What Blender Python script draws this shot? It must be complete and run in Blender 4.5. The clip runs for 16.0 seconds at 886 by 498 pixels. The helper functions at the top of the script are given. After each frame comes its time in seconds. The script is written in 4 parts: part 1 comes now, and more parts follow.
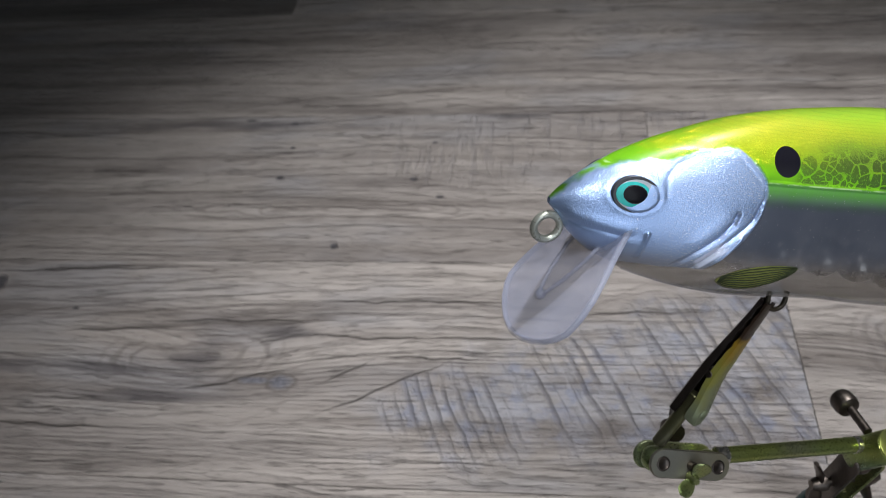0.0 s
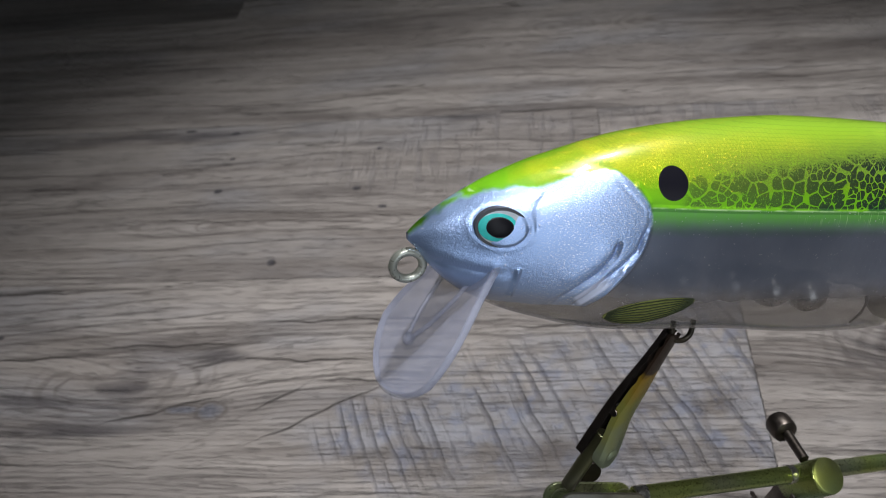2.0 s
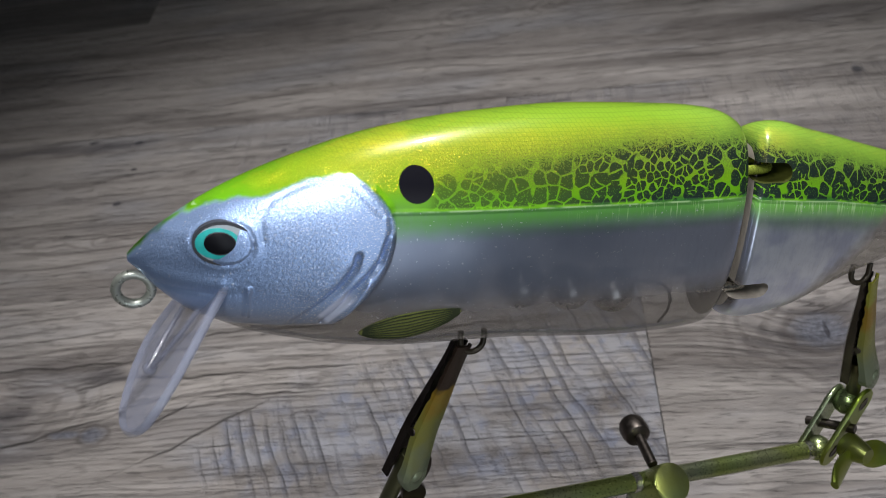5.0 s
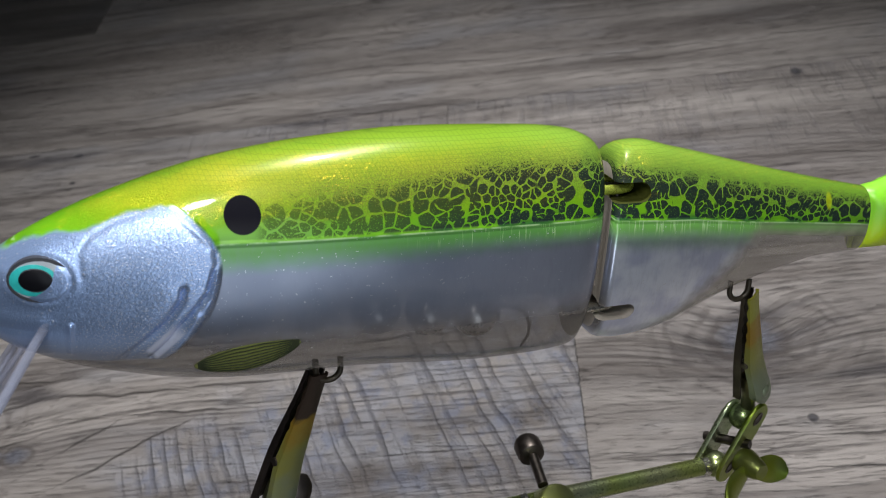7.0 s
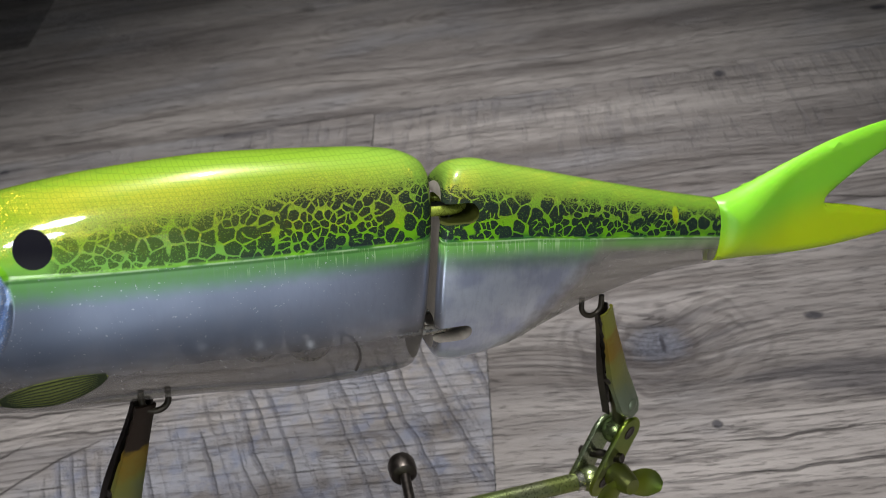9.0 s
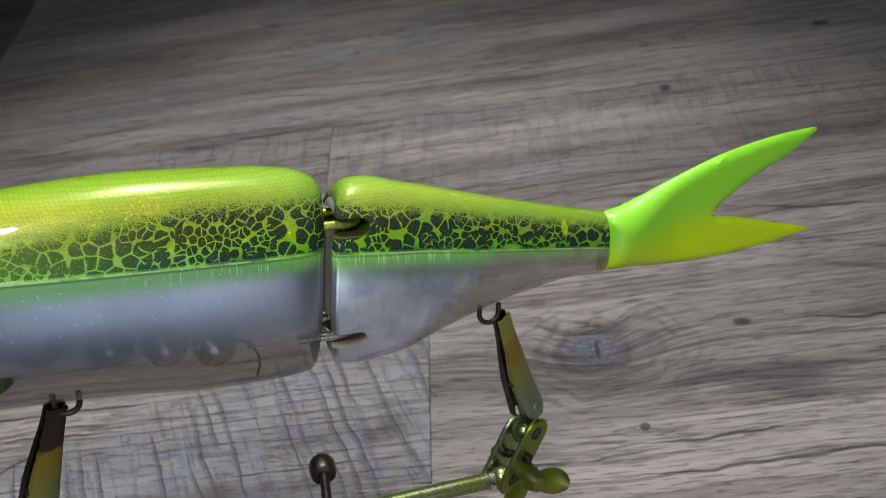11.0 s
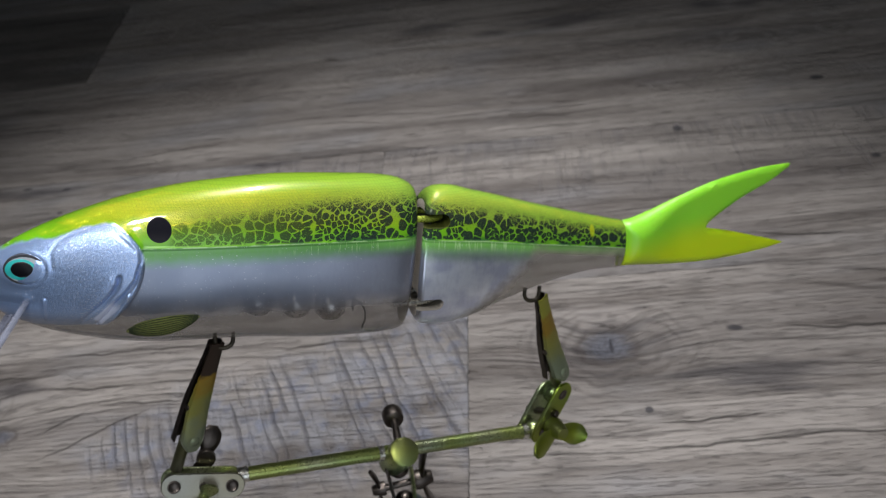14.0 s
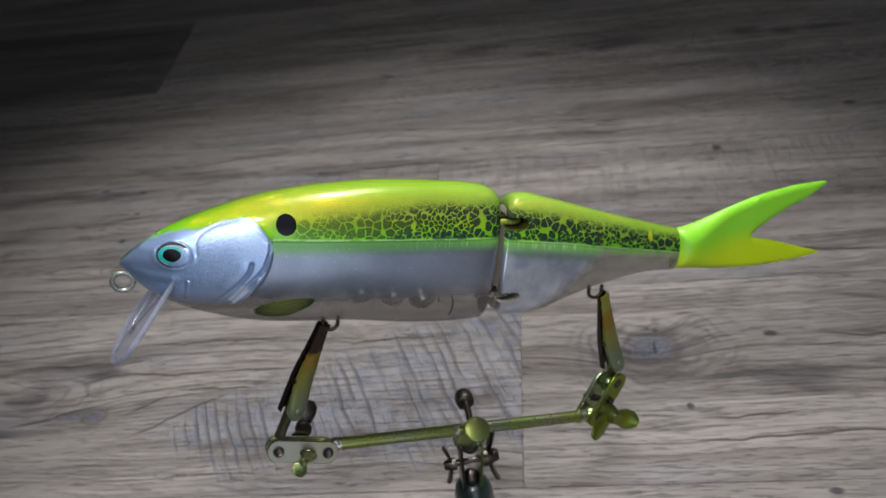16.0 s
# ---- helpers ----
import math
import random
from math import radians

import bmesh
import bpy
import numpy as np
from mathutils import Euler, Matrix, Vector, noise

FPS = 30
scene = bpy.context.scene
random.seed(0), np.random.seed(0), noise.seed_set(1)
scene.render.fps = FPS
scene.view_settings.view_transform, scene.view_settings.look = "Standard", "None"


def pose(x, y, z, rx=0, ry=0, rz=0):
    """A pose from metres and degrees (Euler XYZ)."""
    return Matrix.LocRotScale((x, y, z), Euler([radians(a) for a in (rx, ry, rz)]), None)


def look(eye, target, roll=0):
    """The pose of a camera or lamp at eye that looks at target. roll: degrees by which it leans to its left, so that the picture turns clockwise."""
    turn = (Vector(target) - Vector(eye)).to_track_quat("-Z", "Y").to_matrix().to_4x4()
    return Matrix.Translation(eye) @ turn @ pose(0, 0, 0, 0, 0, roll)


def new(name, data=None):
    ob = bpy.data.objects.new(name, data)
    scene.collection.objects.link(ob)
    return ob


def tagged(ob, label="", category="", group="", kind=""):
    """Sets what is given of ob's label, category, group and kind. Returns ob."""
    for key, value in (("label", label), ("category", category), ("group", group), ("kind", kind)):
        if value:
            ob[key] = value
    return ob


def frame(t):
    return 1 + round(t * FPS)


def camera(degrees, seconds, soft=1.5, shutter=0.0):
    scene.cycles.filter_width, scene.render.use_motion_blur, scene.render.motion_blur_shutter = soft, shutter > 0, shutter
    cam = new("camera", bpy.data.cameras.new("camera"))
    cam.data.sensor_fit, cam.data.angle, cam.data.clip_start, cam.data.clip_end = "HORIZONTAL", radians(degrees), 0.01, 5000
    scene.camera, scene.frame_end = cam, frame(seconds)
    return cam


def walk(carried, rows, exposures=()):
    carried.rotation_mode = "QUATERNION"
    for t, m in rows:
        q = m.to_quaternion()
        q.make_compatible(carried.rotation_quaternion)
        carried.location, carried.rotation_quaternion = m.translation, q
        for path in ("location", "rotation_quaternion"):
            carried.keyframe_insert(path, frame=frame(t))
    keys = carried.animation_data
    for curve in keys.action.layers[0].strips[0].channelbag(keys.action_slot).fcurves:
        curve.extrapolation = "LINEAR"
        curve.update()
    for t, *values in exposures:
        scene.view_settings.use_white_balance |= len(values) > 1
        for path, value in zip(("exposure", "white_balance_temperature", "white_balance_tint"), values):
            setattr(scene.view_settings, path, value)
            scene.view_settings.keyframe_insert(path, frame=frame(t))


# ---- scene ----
import mathutils
import mathutils.geometry

cam = camera(55.0, 16.0, soft=0.55)
cam.data.dof.use_dof, cam.data.dof.focus_distance, cam.data.dof.aperture_fstop = True, 0.222, 28.0
PATH = [
    (0, (0.025, -0.003, 0.381), (-0.223, 1.41, -1.013), -6.6),
    (0.5, (0.031, 0.008, 0.376), (-0.216, 1.414, -1.024), -7.2),
    (1, (0.036, 0.01, 0.373), (-0.211, 1.417, -1.027), -7.5),
    (1.5, (0.047, 0.019, 0.371), (-0.199, 1.421, -1.034), -8.1),
    (2, (0.058, 0.026, 0.369), (-0.19, 1.425, -1.039), -8.8),
    (2.5, (0.068, 0.029, 0.365), (-0.18, 1.424, -1.047), -9.5),
    (3, (0.078, 0.034, 0.358), (-0.169, 1.426, -1.057), -10.3),
    (3.5, (0.091, 0.04, 0.354), (-0.155, 1.429, -1.064), -10.8),
    (6, (0.129, 0.047, 0.351), (-0.106, 1.436, -1.069), -11.9),
    (6.5, (0.14, 0.05, 0.35), (-0.09, 1.438, -1.071), -12.0),
    (7, (0.148, 0.053, 0.348), (-0.077, 1.441, -1.074), -12.1),
    (7.5, (0.159, 0.056, 0.346), (-0.056, 1.445, -1.077), -12.2),
    (8, (0.168, 0.056, 0.344), (-0.044, 1.446, -1.078), -12.5),
    (8.5, (0.175, 0.056, 0.345), (-0.029, 1.447, -1.078), -12.6),
    (9, (0.187, 0.059, 0.344), (-0.008, 1.448, -1.082), -12.5),
    (9.5, (0.192, 0.06, 0.346), (0.007, 1.452, -1.079), -12.4),
    (10, (0.204, 0.062, 0.342), (0.025, 1.454, -1.083), -12.4),
    (12.5, (0.218, 0.008, 0.38), (0.026, 1.442, -1.0), -11.5),
    (13, (0.211, -0.002, 0.388), (0.016, 1.44, -0.984), -11.0),
    (13.5, (0.205, -0.011, 0.397), (0.007, 1.437, -0.969), -10.7),
    (14, (0.204, -0.019, 0.401), (0.001, 1.434, -0.958), -10.3),
    (14.5, (0.201, -0.033, 0.412), (-0.011, 1.424, -0.941), -10.0),
    (15, (0.195, -0.044, 0.418), (-0.029, 1.419, -0.927), -10.0),
    (15.5, (0.192, -0.053, 0.422), (-0.045, 1.416, -0.915), -10.1),
    (16, (0.185, -0.057, 0.43), (-0.067, 1.417, -0.898), -10.1),
]
walk(cam, [(t, look(eye, target, roll)) for t, eye, target, roll in PATH],
     exposures=[(0.0, 0.38), (1.5, 0.30), (2.5, 0.10), (3.5, 0.10), (7.0, 0.08), (10.0, 0.12), (12.5, 0.02), (16.0, 0.12)])

# ---------------------------------------------------------------- world, lamp, exposure
world = bpy.data.worlds.new("room_world")
scene.world = world
world.use_nodes = True
world.node_tree.nodes["Background"].inputs[0].default_value = (0.85, 0.9, 1.0, 1)
world.node_tree.nodes["Background"].inputs[1].default_value = 0.085
scene.view_settings.exposure = 0.0


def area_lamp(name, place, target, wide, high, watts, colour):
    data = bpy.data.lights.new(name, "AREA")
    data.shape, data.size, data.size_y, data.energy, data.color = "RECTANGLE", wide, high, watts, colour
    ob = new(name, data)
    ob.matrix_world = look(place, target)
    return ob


def spot_lamp(name, place, target, watts, radius, cone):
    data = bpy.data.lights.new(name, "SPOT")
    data.energy, data.color, data.shadow_soft_size = watts, (0.98, 0.985, 1.0), radius
    data.spot_size, data.spot_blend = radians(cone), 1.0
    new(name, data).matrix_world = look(place, target)


# the desk lamp's three heads over the lure
spot_lamp("desk_lamp_light", (0.27, 0.62, 1.00), (0.07, 0.22, 0.0), 43.0, 0.022, 59)
spot_lamp("desk_lamp_light", (0.16, -0.23, 1.00), (0.15, 0.24, 0.0), 9.5, 0.06, 62)
spot_lamp("desk_lamp_light", (0.16, -0.02, 1.00), (0.15, 0.24, 0.0), 9.5, 0.06, 62)
# soft cool fill added behind the camera to brighten the flank; its opening is unseen
area_lamp("added_cool_fill", (0.70, -1.42, 0.95), (0.70, 0.2, 0.95), 0.9, 1.7, 8.0, (0.80, 0.89, 1.0))

# ---------------------------------------------------------------- material tools


class Nodes:
    """Short names for building a node tree."""

    def __init__(self, name):
        self.mat = bpy.data.materials.new(name)
        self.mat.use_nodes = True
        self.t = self.mat.node_tree
        self.t.nodes.clear()
        self.out = self.t.nodes.new("ShaderNodeOutputMaterial")

    def put(self, socket, value):
        if isinstance(value, bpy.types.NodeSocket):
            self.t.links.new(value, socket)
        elif isinstance(value, (tuple, list)) and len(value) == 3 and len(socket.default_value) == 4:
            socket.default_value = (*value, 1)
        else:
            socket.default_value = value

    def node(self, kind, out=0, props=None, **inputs):
        n = self.t.nodes.new(kind)
        props = props or {}
        if "operation" in props:
            n.operation = props["operation"]
        if "interpolation_type" in props:
            n.interpolation_type = props["interpolation_type"]
        if "voronoi_dimensions" in props:
            n.voronoi_dimensions = props["voronoi_dimensions"]
        if "feature" in props:
            n.feature = props["feature"]
        for key, value in inputs.items():
            self.put(n.inputs[int(key[1:]) if key[0] == "i" and key[1:].isdigit() else key.replace("_", " ")], value)
        return n.outputs[out]

    def m(self, op, a, b=0.0, c=0.0):
        return self.node("ShaderNodeMath", props={"operation": op}, i0=a, i1=b, i2=c)

    def step(self, x, lo, hi, to0=0.0, to1=1.0):
        return self.node("ShaderNodeMapRange", props={"interpolation_type": "SMOOTHSTEP"}, i0=x, i1=lo, i2=hi, i3=to0, i4=to1)

    def profile(self, x, points):
        """A broken line through points."""
        total = points[0][1]
        for (x0, y0), (x1, y1) in zip(points, points[1:]):
            total = self.m("ADD", total, self.node("ShaderNodeMapRange", i0=x, i1=x0, i2=x1, i3=0.0, i4=y1 - y0))
        return total

    def mix(self, f, a, b, mode="MIX"):
        n = self.t.nodes.new("ShaderNodeMix")
        n.data_type, n.blend_type = "RGBA", mode
        self.put(n.inputs[0], f), self.put(n.inputs[6], a), self.put(n.inputs[7], b)
        return n.outputs[2]

    def noise(self, vec, scale, detail=3.0, rough=0.5):
        return self.node("ShaderNodeTexNoise", Vector=vec, Scale=scale, Detail=detail, Roughness=rough)

    def vec(self, x, y, z):
        return self.node("ShaderNodeCombineXYZ", i0=x, i1=y, i2=z)

    def xyz(self, kind="Object"):
        v = self.node("ShaderNodeTexCoord", {"Generated": 0, "Object": 3}[kind])
        s = self.t.nodes.new("ShaderNodeSeparateXYZ")
        self.t.links.new(v, s.inputs[0])
        return v, s.outputs[0], s.outputs[1], s.outputs[2]

    def bump(self, height, strength=0.3, distance=0.0005):
        return self.node("ShaderNodeBump", Height=height, Strength=strength, Distance=distance)

    def principled(self, **inputs):
        return self.node("ShaderNodeBsdfPrincipled", **inputs)

    def end(self, shader):
        self.t.links.new(shader, self.out.inputs[0])
        return self.mat


def metal(name, colour, rough, worn=0.25, metallic=1.0):
    k = Nodes(name)
    v, x, y, z = k.xyz()
    a = k.noise(v, 900, 4)
    b = k.noise(v, 120, 3)
    dark = tuple(c * (1 - worn) for c in colour)
    col = k.mix(k.step(b, 0.35, 0.65), colour, dark)
    r = k.step(a, 0.2, 0.8, rough * 0.8, rough * 1.3)
    return k.end(k.principled(Base_Color=col, Metallic=metallic, Roughness=r, Normal=k.bump(a, 0.15, 0.0002)))


def oversprayed(name, green, amount, rough=0.35):
    """Nickel-plated steel under a patchy green and yellow overspray."""
    k = Nodes(name)
    v, x, y, z = k.xyz()
    a, b = k.noise(v, 1400, 4), k.noise(v, 45, 3)
    spray = k.m("MULTIPLY", k.step(b, 0.3, 0.6, 0.55, 1.0), amount)
    col = k.mix(spray, (0.34, 0.33, 0.30), k.mix(k.step(k.noise(v, 30, 2), 0.4, 0.6), green, (green[0] * 1.3, green[1] * 1.05, green[2] * 0.6)))
    return k.end(k.principled(Base_Color=col, Metallic=k.m("SUBTRACT", 1.0, k.m("MULTIPLY", spray, 0.15)), Roughness=k.step(a, 0.2, 0.8, rough * 0.8, rough * 1.2), Specular_IOR_Level=0.35, Normal=k.bump(a, 0.2, 0.0002)))


def gloss(name, colour, rough=0.2, coat=0.0, shine=0.5):
    k = Nodes(name)
    v, x, y, z = k.xyz()
    a = k.noise(v, 700, 3)
    col = k.mix(k.step(a, 0.3, 0.7), colour, tuple(c * 0.85 for c in colour))
    return k.end(k.principled(Base_Color=col, Roughness=rough, Specular_IOR_Level=shine, Coat_Weight=coat, Coat_Roughness=0.03))


def clip_paint(name, low, high, tip, orange=0.66, dark=0.9):
    """Plated steel, sprayed orange and yellow near the jaws and grey-green at the lever's end."""
    k = Nodes(name)
    v, x, y, z = k.xyz()
    a = k.noise(v, 1400, 4)
    f = k.m("ADD", k.step(z, low, high), k.m("MULTIPLY", k.m("SUBTRACT", k.noise(v, 150, 3), 0.5), 0.35))
    col = k.mix(k.step(f, 0.35, 0.68), (0.17, 0.20, 0.13), (0.23, 0.23, 0.05))
    col = k.mix(k.step(f, orange, orange + 0.2), col, (0.27, 0.17, 0.02))
    col = k.mix(k.step(f, dark, dark + 0.08), col, tip)
    return k.end(k.principled(Base_Color=col, Metallic=0.45, Roughness=k.step(a, 0.2, 0.8, 0.28, 0.45), Normal=k.bump(a, 0.2, 0.0002)))


# ---------------------------------------------------------------- materials: floor
CRACKS = [  # x0, y0, x1, y1 of thin drying cracks
    (-0.345, 0.360, -0.187, 0.366), (-0.147, 0.302, -0.122, 0.310), (-0.124, 0.310, -0.036, 0.308), (-0.047, 0.310, 0.016, 0.309), (-0.115, 0.337, 0.020, 0.338),
    (-0.189, 0.265, -0.113, 0.288), (-0.102, 0.275, -0.073, 0.295), (-0.078, 0.295, -0.003, 0.294), (-0.223, 0.318, -0.098, 0.322), (-0.272, 0.310, -0.209, 0.314),
    (-0.30, 0.243, -0.204, 0.242), (-0.100, 0.255, -0.028, 0.294), (0.030, 0.330, 0.120, 0.332), (0.261, 0.256, 0.331, 0.258), (0.341, 0.400, 0.424, 0.391),
    (0.21, 0.668, 0.349, 0.656), (0.25, 0.240, 0.42, 0.245), (0.34, 0.318, 0.45, 0.312)]
KNOTS = [  # x, y, half length, half width, lift
    (-0.170, 0.292, 0.055, 0.024, 0.024), (0.244, 0.312, 0.030, 0.020, 0.028), (0.62, 0.40, 0.06, 0.02, 0.02)]
RINGS = [  # x, y, half length to the left and right, half width, rings in each half length, reach
    (-0.180, 0.292, 0.045, 0.034, 0.014, 2.6, 2.2), (0.245, 0.312, 0.021, 0.024, 0.017, 2.6, 3.0), (0.28, 0.645, 0.160, 0.120, 0.011, 3.2, 2.3), (-0.085, 0.421, 0.080, 0.060, 0.006, 2.2, 2.6)]
SPOTS = [  # x, y, half length, half width: small dark knots
    (-0.115, 0.385, 0.004, 0.004), (-0.070, 0.453, 0.004, 0.003), (-0.171, 0.520, 0.005, 0.003), (-0.166, 0.490, 0.003, 0.002),
    (-0.168, 0.455, 0.004, 0.003), (0.324, 0.523, 0.005, 0.005), (0.442, 0.573, 0.008, 0.004), (0.321, 0.320, 0.007, 0.003),
    (0.452, 0.469, 0.005, 0.004), (0.247, 0.312, 0.0015, 0.008), (-0.059, 0.495, 0.003, 0.002), (-0.207, 0.525, 0.006, 0.002),
    (-0.050, 0.434, 0.004, 0.002), (0.330, 0.205, 0.006, 0.003), (0.262, 0.265, 0.003, 0.003), (-0.334, 0.349, 0.008, 0.010), (-0.271, 0.328, 0.003, 0.002)]
STAINS_AND_SHADOW = [  # x, y, half length, half width: soft dark weathering; 0.325, 0.284 is the tail's painted shadow
    (-0.178, 0.292, 0.022, 0.011), (-0.130, 0.312, 0.012, 0.005), (0.263, 0.708, 0.040, 0.010), (0.383, 0.706, 0.014, 0.012), (0.420, 0.702, 0.014, 0.008), (0.454, 0.703, 0.020, 0.008),
    (0.132, 0.722, 0.030, 0.009), (0.187, 0.698, 0.014, 0.006), (0.325, 0.284, 0.034, 0.013), (0.244, 0.312, 0.030, 0.022), (-0.235, 0.282, 0.030, 0.005), (-0.295, 0.283, 0.018, 0.005),
    (-0.200, 0.264, 0.040, 0.004), (0.005, 0.528, 0.020, 0.004), (-0.21, 0.519, 0.08, 0.005)]
BLUE = [(0.245, 0.312, 0.017, 0.013), (-0.140, 0.276, 0.012, 0.003), (-0.125, 0.275, 0.008, 0.006)]


def wood(name, tone_scale, left=9.0, near=9.0, right=9.0, far=9.0):
    """Weathered oak; the figure of knots, cracks and sawing marks is that of the planks between left, near and right, far."""
    k = Nodes(name)

    def here(figure):
        return [f for f in figure if left <= f[0] < right and near <= f[1] < far]

    pos = k.node("ShaderNodeNewGeometry", 0)
    s = k.t.nodes.new("ShaderNodeSeparateXYZ")
    k.t.links.new(pos, s.inputs[0])
    x, y = s.outputs[0], s.outputs[1]
    rnd = k.node("ShaderNodeObjectInfo", 5)
    shift = k.m("MULTIPLY", rnd, 37.0)

    def oval(cx, cy, rx, ry):
        dx, dy = k.m("MULTIPLY", k.m("SUBTRACT", x, cx), 1 / rx), k.m("MULTIPLY", k.m("SUBTRACT", y, cy), 1 / ry)
        return k.m("ADD", k.m("MULTIPLY", dx, dx), k.m("MULTIPLY", dy, dy))

    bumps = 0.0
    for cx, cy, rx, ry, lift in here(KNOTS):
        bumps = k.m("MULTIPLY_ADD", k.m("EXPONENT", k.m("MULTIPLY", oval(cx, cy, rx, ry), -0.7)), lift * 0.6, bumps)
    warp = k.noise(k.vec(k.m("MULTIPLY", x, 4.0), k.m("MULTIPLY", y, 14.0), shift), 1.0, 2)
    h = k.m("ADD", k.m("ADD", y, bumps), k.m("MULTIPLY", warp, 0.012))

    def grain(fx, fy, more, detail=3.0, rough=0.55):
        return k.noise(k.vec(k.m("MULTIPLY", x, fx), k.m("MULTIPLY", h, fy), k.m("ADD", shift, more)), 1.0, detail, rough)

    def lay(col, amount, strength, colour):
        return k.mix(k.m("MULTIPLY", amount, strength), col, colour)

    fine, mid = grain(9.0, 560.0, 0.0, 4.0, 0.6), grain(2.6, 75.0, 5.0)
    pores = k.step(grain(70.0, 900.0, 2.0, 2.0), 0.56, 0.68)
    fleck = k.step(grain(45.0, 520.0, 7.0, 2.0), 0.62, 0.72)
    # hairline cracks that follow the grain
    contour = k.m("ABSOLUTE", k.m("SUBTRACT", grain(5.0, 170.0, 13.0, 3.0, 0.6), 0.47))
    hair = k.m("MULTIPLY", k.step(contour, 0.011, 0.002), k.step(grain(12.0, 40.0, 15.0), 0.46, 0.60))

    def lines(freq, more, sharp):
        """Long dark lines that follow the grain, some of them broken."""
        phase = k.m("MULTIPLY_ADD", h, freq, k.m("MULTIPLY", k.noise(k.vec(k.m("MULTIPLY", x, 2.2), k.m("MULTIPLY", y, 9.0), k.m("ADD", shift, more)), 1.0, 3), 9.0))
        wave = k.step(k.m("SINE", k.m("MULTIPLY", phase, math.tau)), sharp, 1.0)
        return k.m("MULTIPLY", wave, k.step(k.noise(k.vec(k.m("MULTIPLY", x, 5.0), k.m("MULTIPLY", h, 55.0), k.m("ADD", shift, more + 1.0)), 1.0, 3), 0.42, 0.60))

    growth, thinner = lines(105.0, 31.0, 0.78), lines(290.0, 35.0, 0.62)
    crack = 0.0
    sway = k.m("MULTIPLY", k.m("SUBTRACT", k.noise(k.vec(k.m("MULTIPLY", x, 30.0), 0.0, 0.0), 1.0, 2), 0.5), 0.009)
    for x0, y0, x1, y1 in here(CRACKS):
        along = k.m("MULTIPLY", k.m("SUBTRACT", x, x0), 1 / (x1 - x0))
        away = k.m("ABSOLUTE", k.m("SUBTRACT", k.m("SUBTRACT", k.m("ADD", y, sway), y0), k.m("MULTIPLY", along, y1 - y0)))
        taper = k.m("MULTIPLY", k.m("MULTIPLY", k.step(along, 0.0, 0.3), k.step(along, 1.0, 0.6)), 0.0007)
        crack = k.m("MAXIMUM", crack, k.step(k.m("SUBTRACT", away, taper), 0.0003, -0.0004))
    rag = k.m("MULTIPLY", k.m("SUBTRACT", k.noise(pos, 160, 3), 0.5), 1.6)
    # growth rings round the knots
    ring = 0.0
    sway_ring = k.m("MULTIPLY", k.m("SUBTRACT", k.noise(pos, 22, 3), 0.5), 2.0)
    patchy = k.step(k.noise(pos, 40, 2), 0.25, 0.50)
    for cx, cy, rl, rr, ry, count, reach in here(RINGS):
        dx, dy = k.m("SUBTRACT", x, cx), k.m("MULTIPLY", k.m("SUBTRACT", y, cy), 1 / ry)
        dx = k.m("ADD", k.m("MULTIPLY", k.m("MAXIMUM", dx, 0.0), 1 / rr), k.m("MULTIPLY", k.m("MINIMUM", dx, 0.0), 1 / rl))
        d = k.m("ADD", k.m("SQRT", k.m("ADD", k.m("MULTIPLY", dx, dx), k.m("MULTIPLY", dy, dy))), sway_ring)
        wave = k.step(k.m("SINE", k.m("MULTIPLY", d, count * math.tau)), -0.2, 1.0)
        fall = k.m("MULTIPLY", k.step(d, reach, reach * 0.45), patchy)
        ring = k.m("MAXIMUM", ring, k.m("MULTIPLY", wave, fall))
    sawn, sawdark = 0.0, 0.0
    if here([(0.0, 0.29)]):  # rough sawing marks across the grain
        slant = k.m("ADD", x, k.m("MULTIPLY", y, 0.42))
        coarse = k.noise(k.vec(k.m("MULTIPLY", slant, 230.0), k.m("MULTIPLY", y, 24.0), shift), 1.0, 3, 0.6)
        speck = k.noise(pos, 620, 3, 0.65)
        tooth = k.noise(k.vec(k.m("MULTIPLY", x, 260.0), k.m("MULTIPLY", y, 820.0), shift), 1.0, 2)
        blotch = k.m("MULTIPLY", k.m("SUBTRACT", k.noise(pos, 30, 3), 0.5), 0.06)
        upper = k.step(k.m("SUBTRACT", k.m("ADD", k.m("MULTIPLY_ADD", x, 0.42, 0.304), blotch), y), -0.012, 0.025)
        sawn = k.m("MULTIPLY", k.m("MULTIPLY", upper, k.step(k.m("ADD", y, blotch), 0.215, 0.262)), k.step(k.m("ADD", x, blotch), -0.085, -0.04))
        sawn = k.m("MULTIPLY", sawn, k.step(x, 0.1625, 0.1605))
        bite = k.m("MULTIPLY", k.step(coarse, 0.50, 0.66, 0.0, 0.45), k.step(k.m("ADD", k.m("MULTIPLY", speck, 0.5), k.m("MULTIPLY", tooth, 0.5)), 0.40, 0.56))
        stroke = k.m("SINE", k.m("MULTIPLY_ADD", slant, math.tau / 0.0078, k.m("MULTIPLY", k.noise(pos, 26, 2), 8.0)))
        stroke = k.m("MULTIPLY", k.step(stroke, 0.25, 0.9), k.step(k.noise(k.vec(k.m("MULTIPLY", slant, 80.0), k.m("MULTIPLY", y, 9.0), 8.0), 1.0, 2), 0.42, 0.58))
        sawdark = k.m("MULTIPLY", k.m("MAXIMUM", bite, k.m("MULTIPLY", stroke, k.step(speck, 0.30, 0.55, 0.55, 1.0))), sawn)
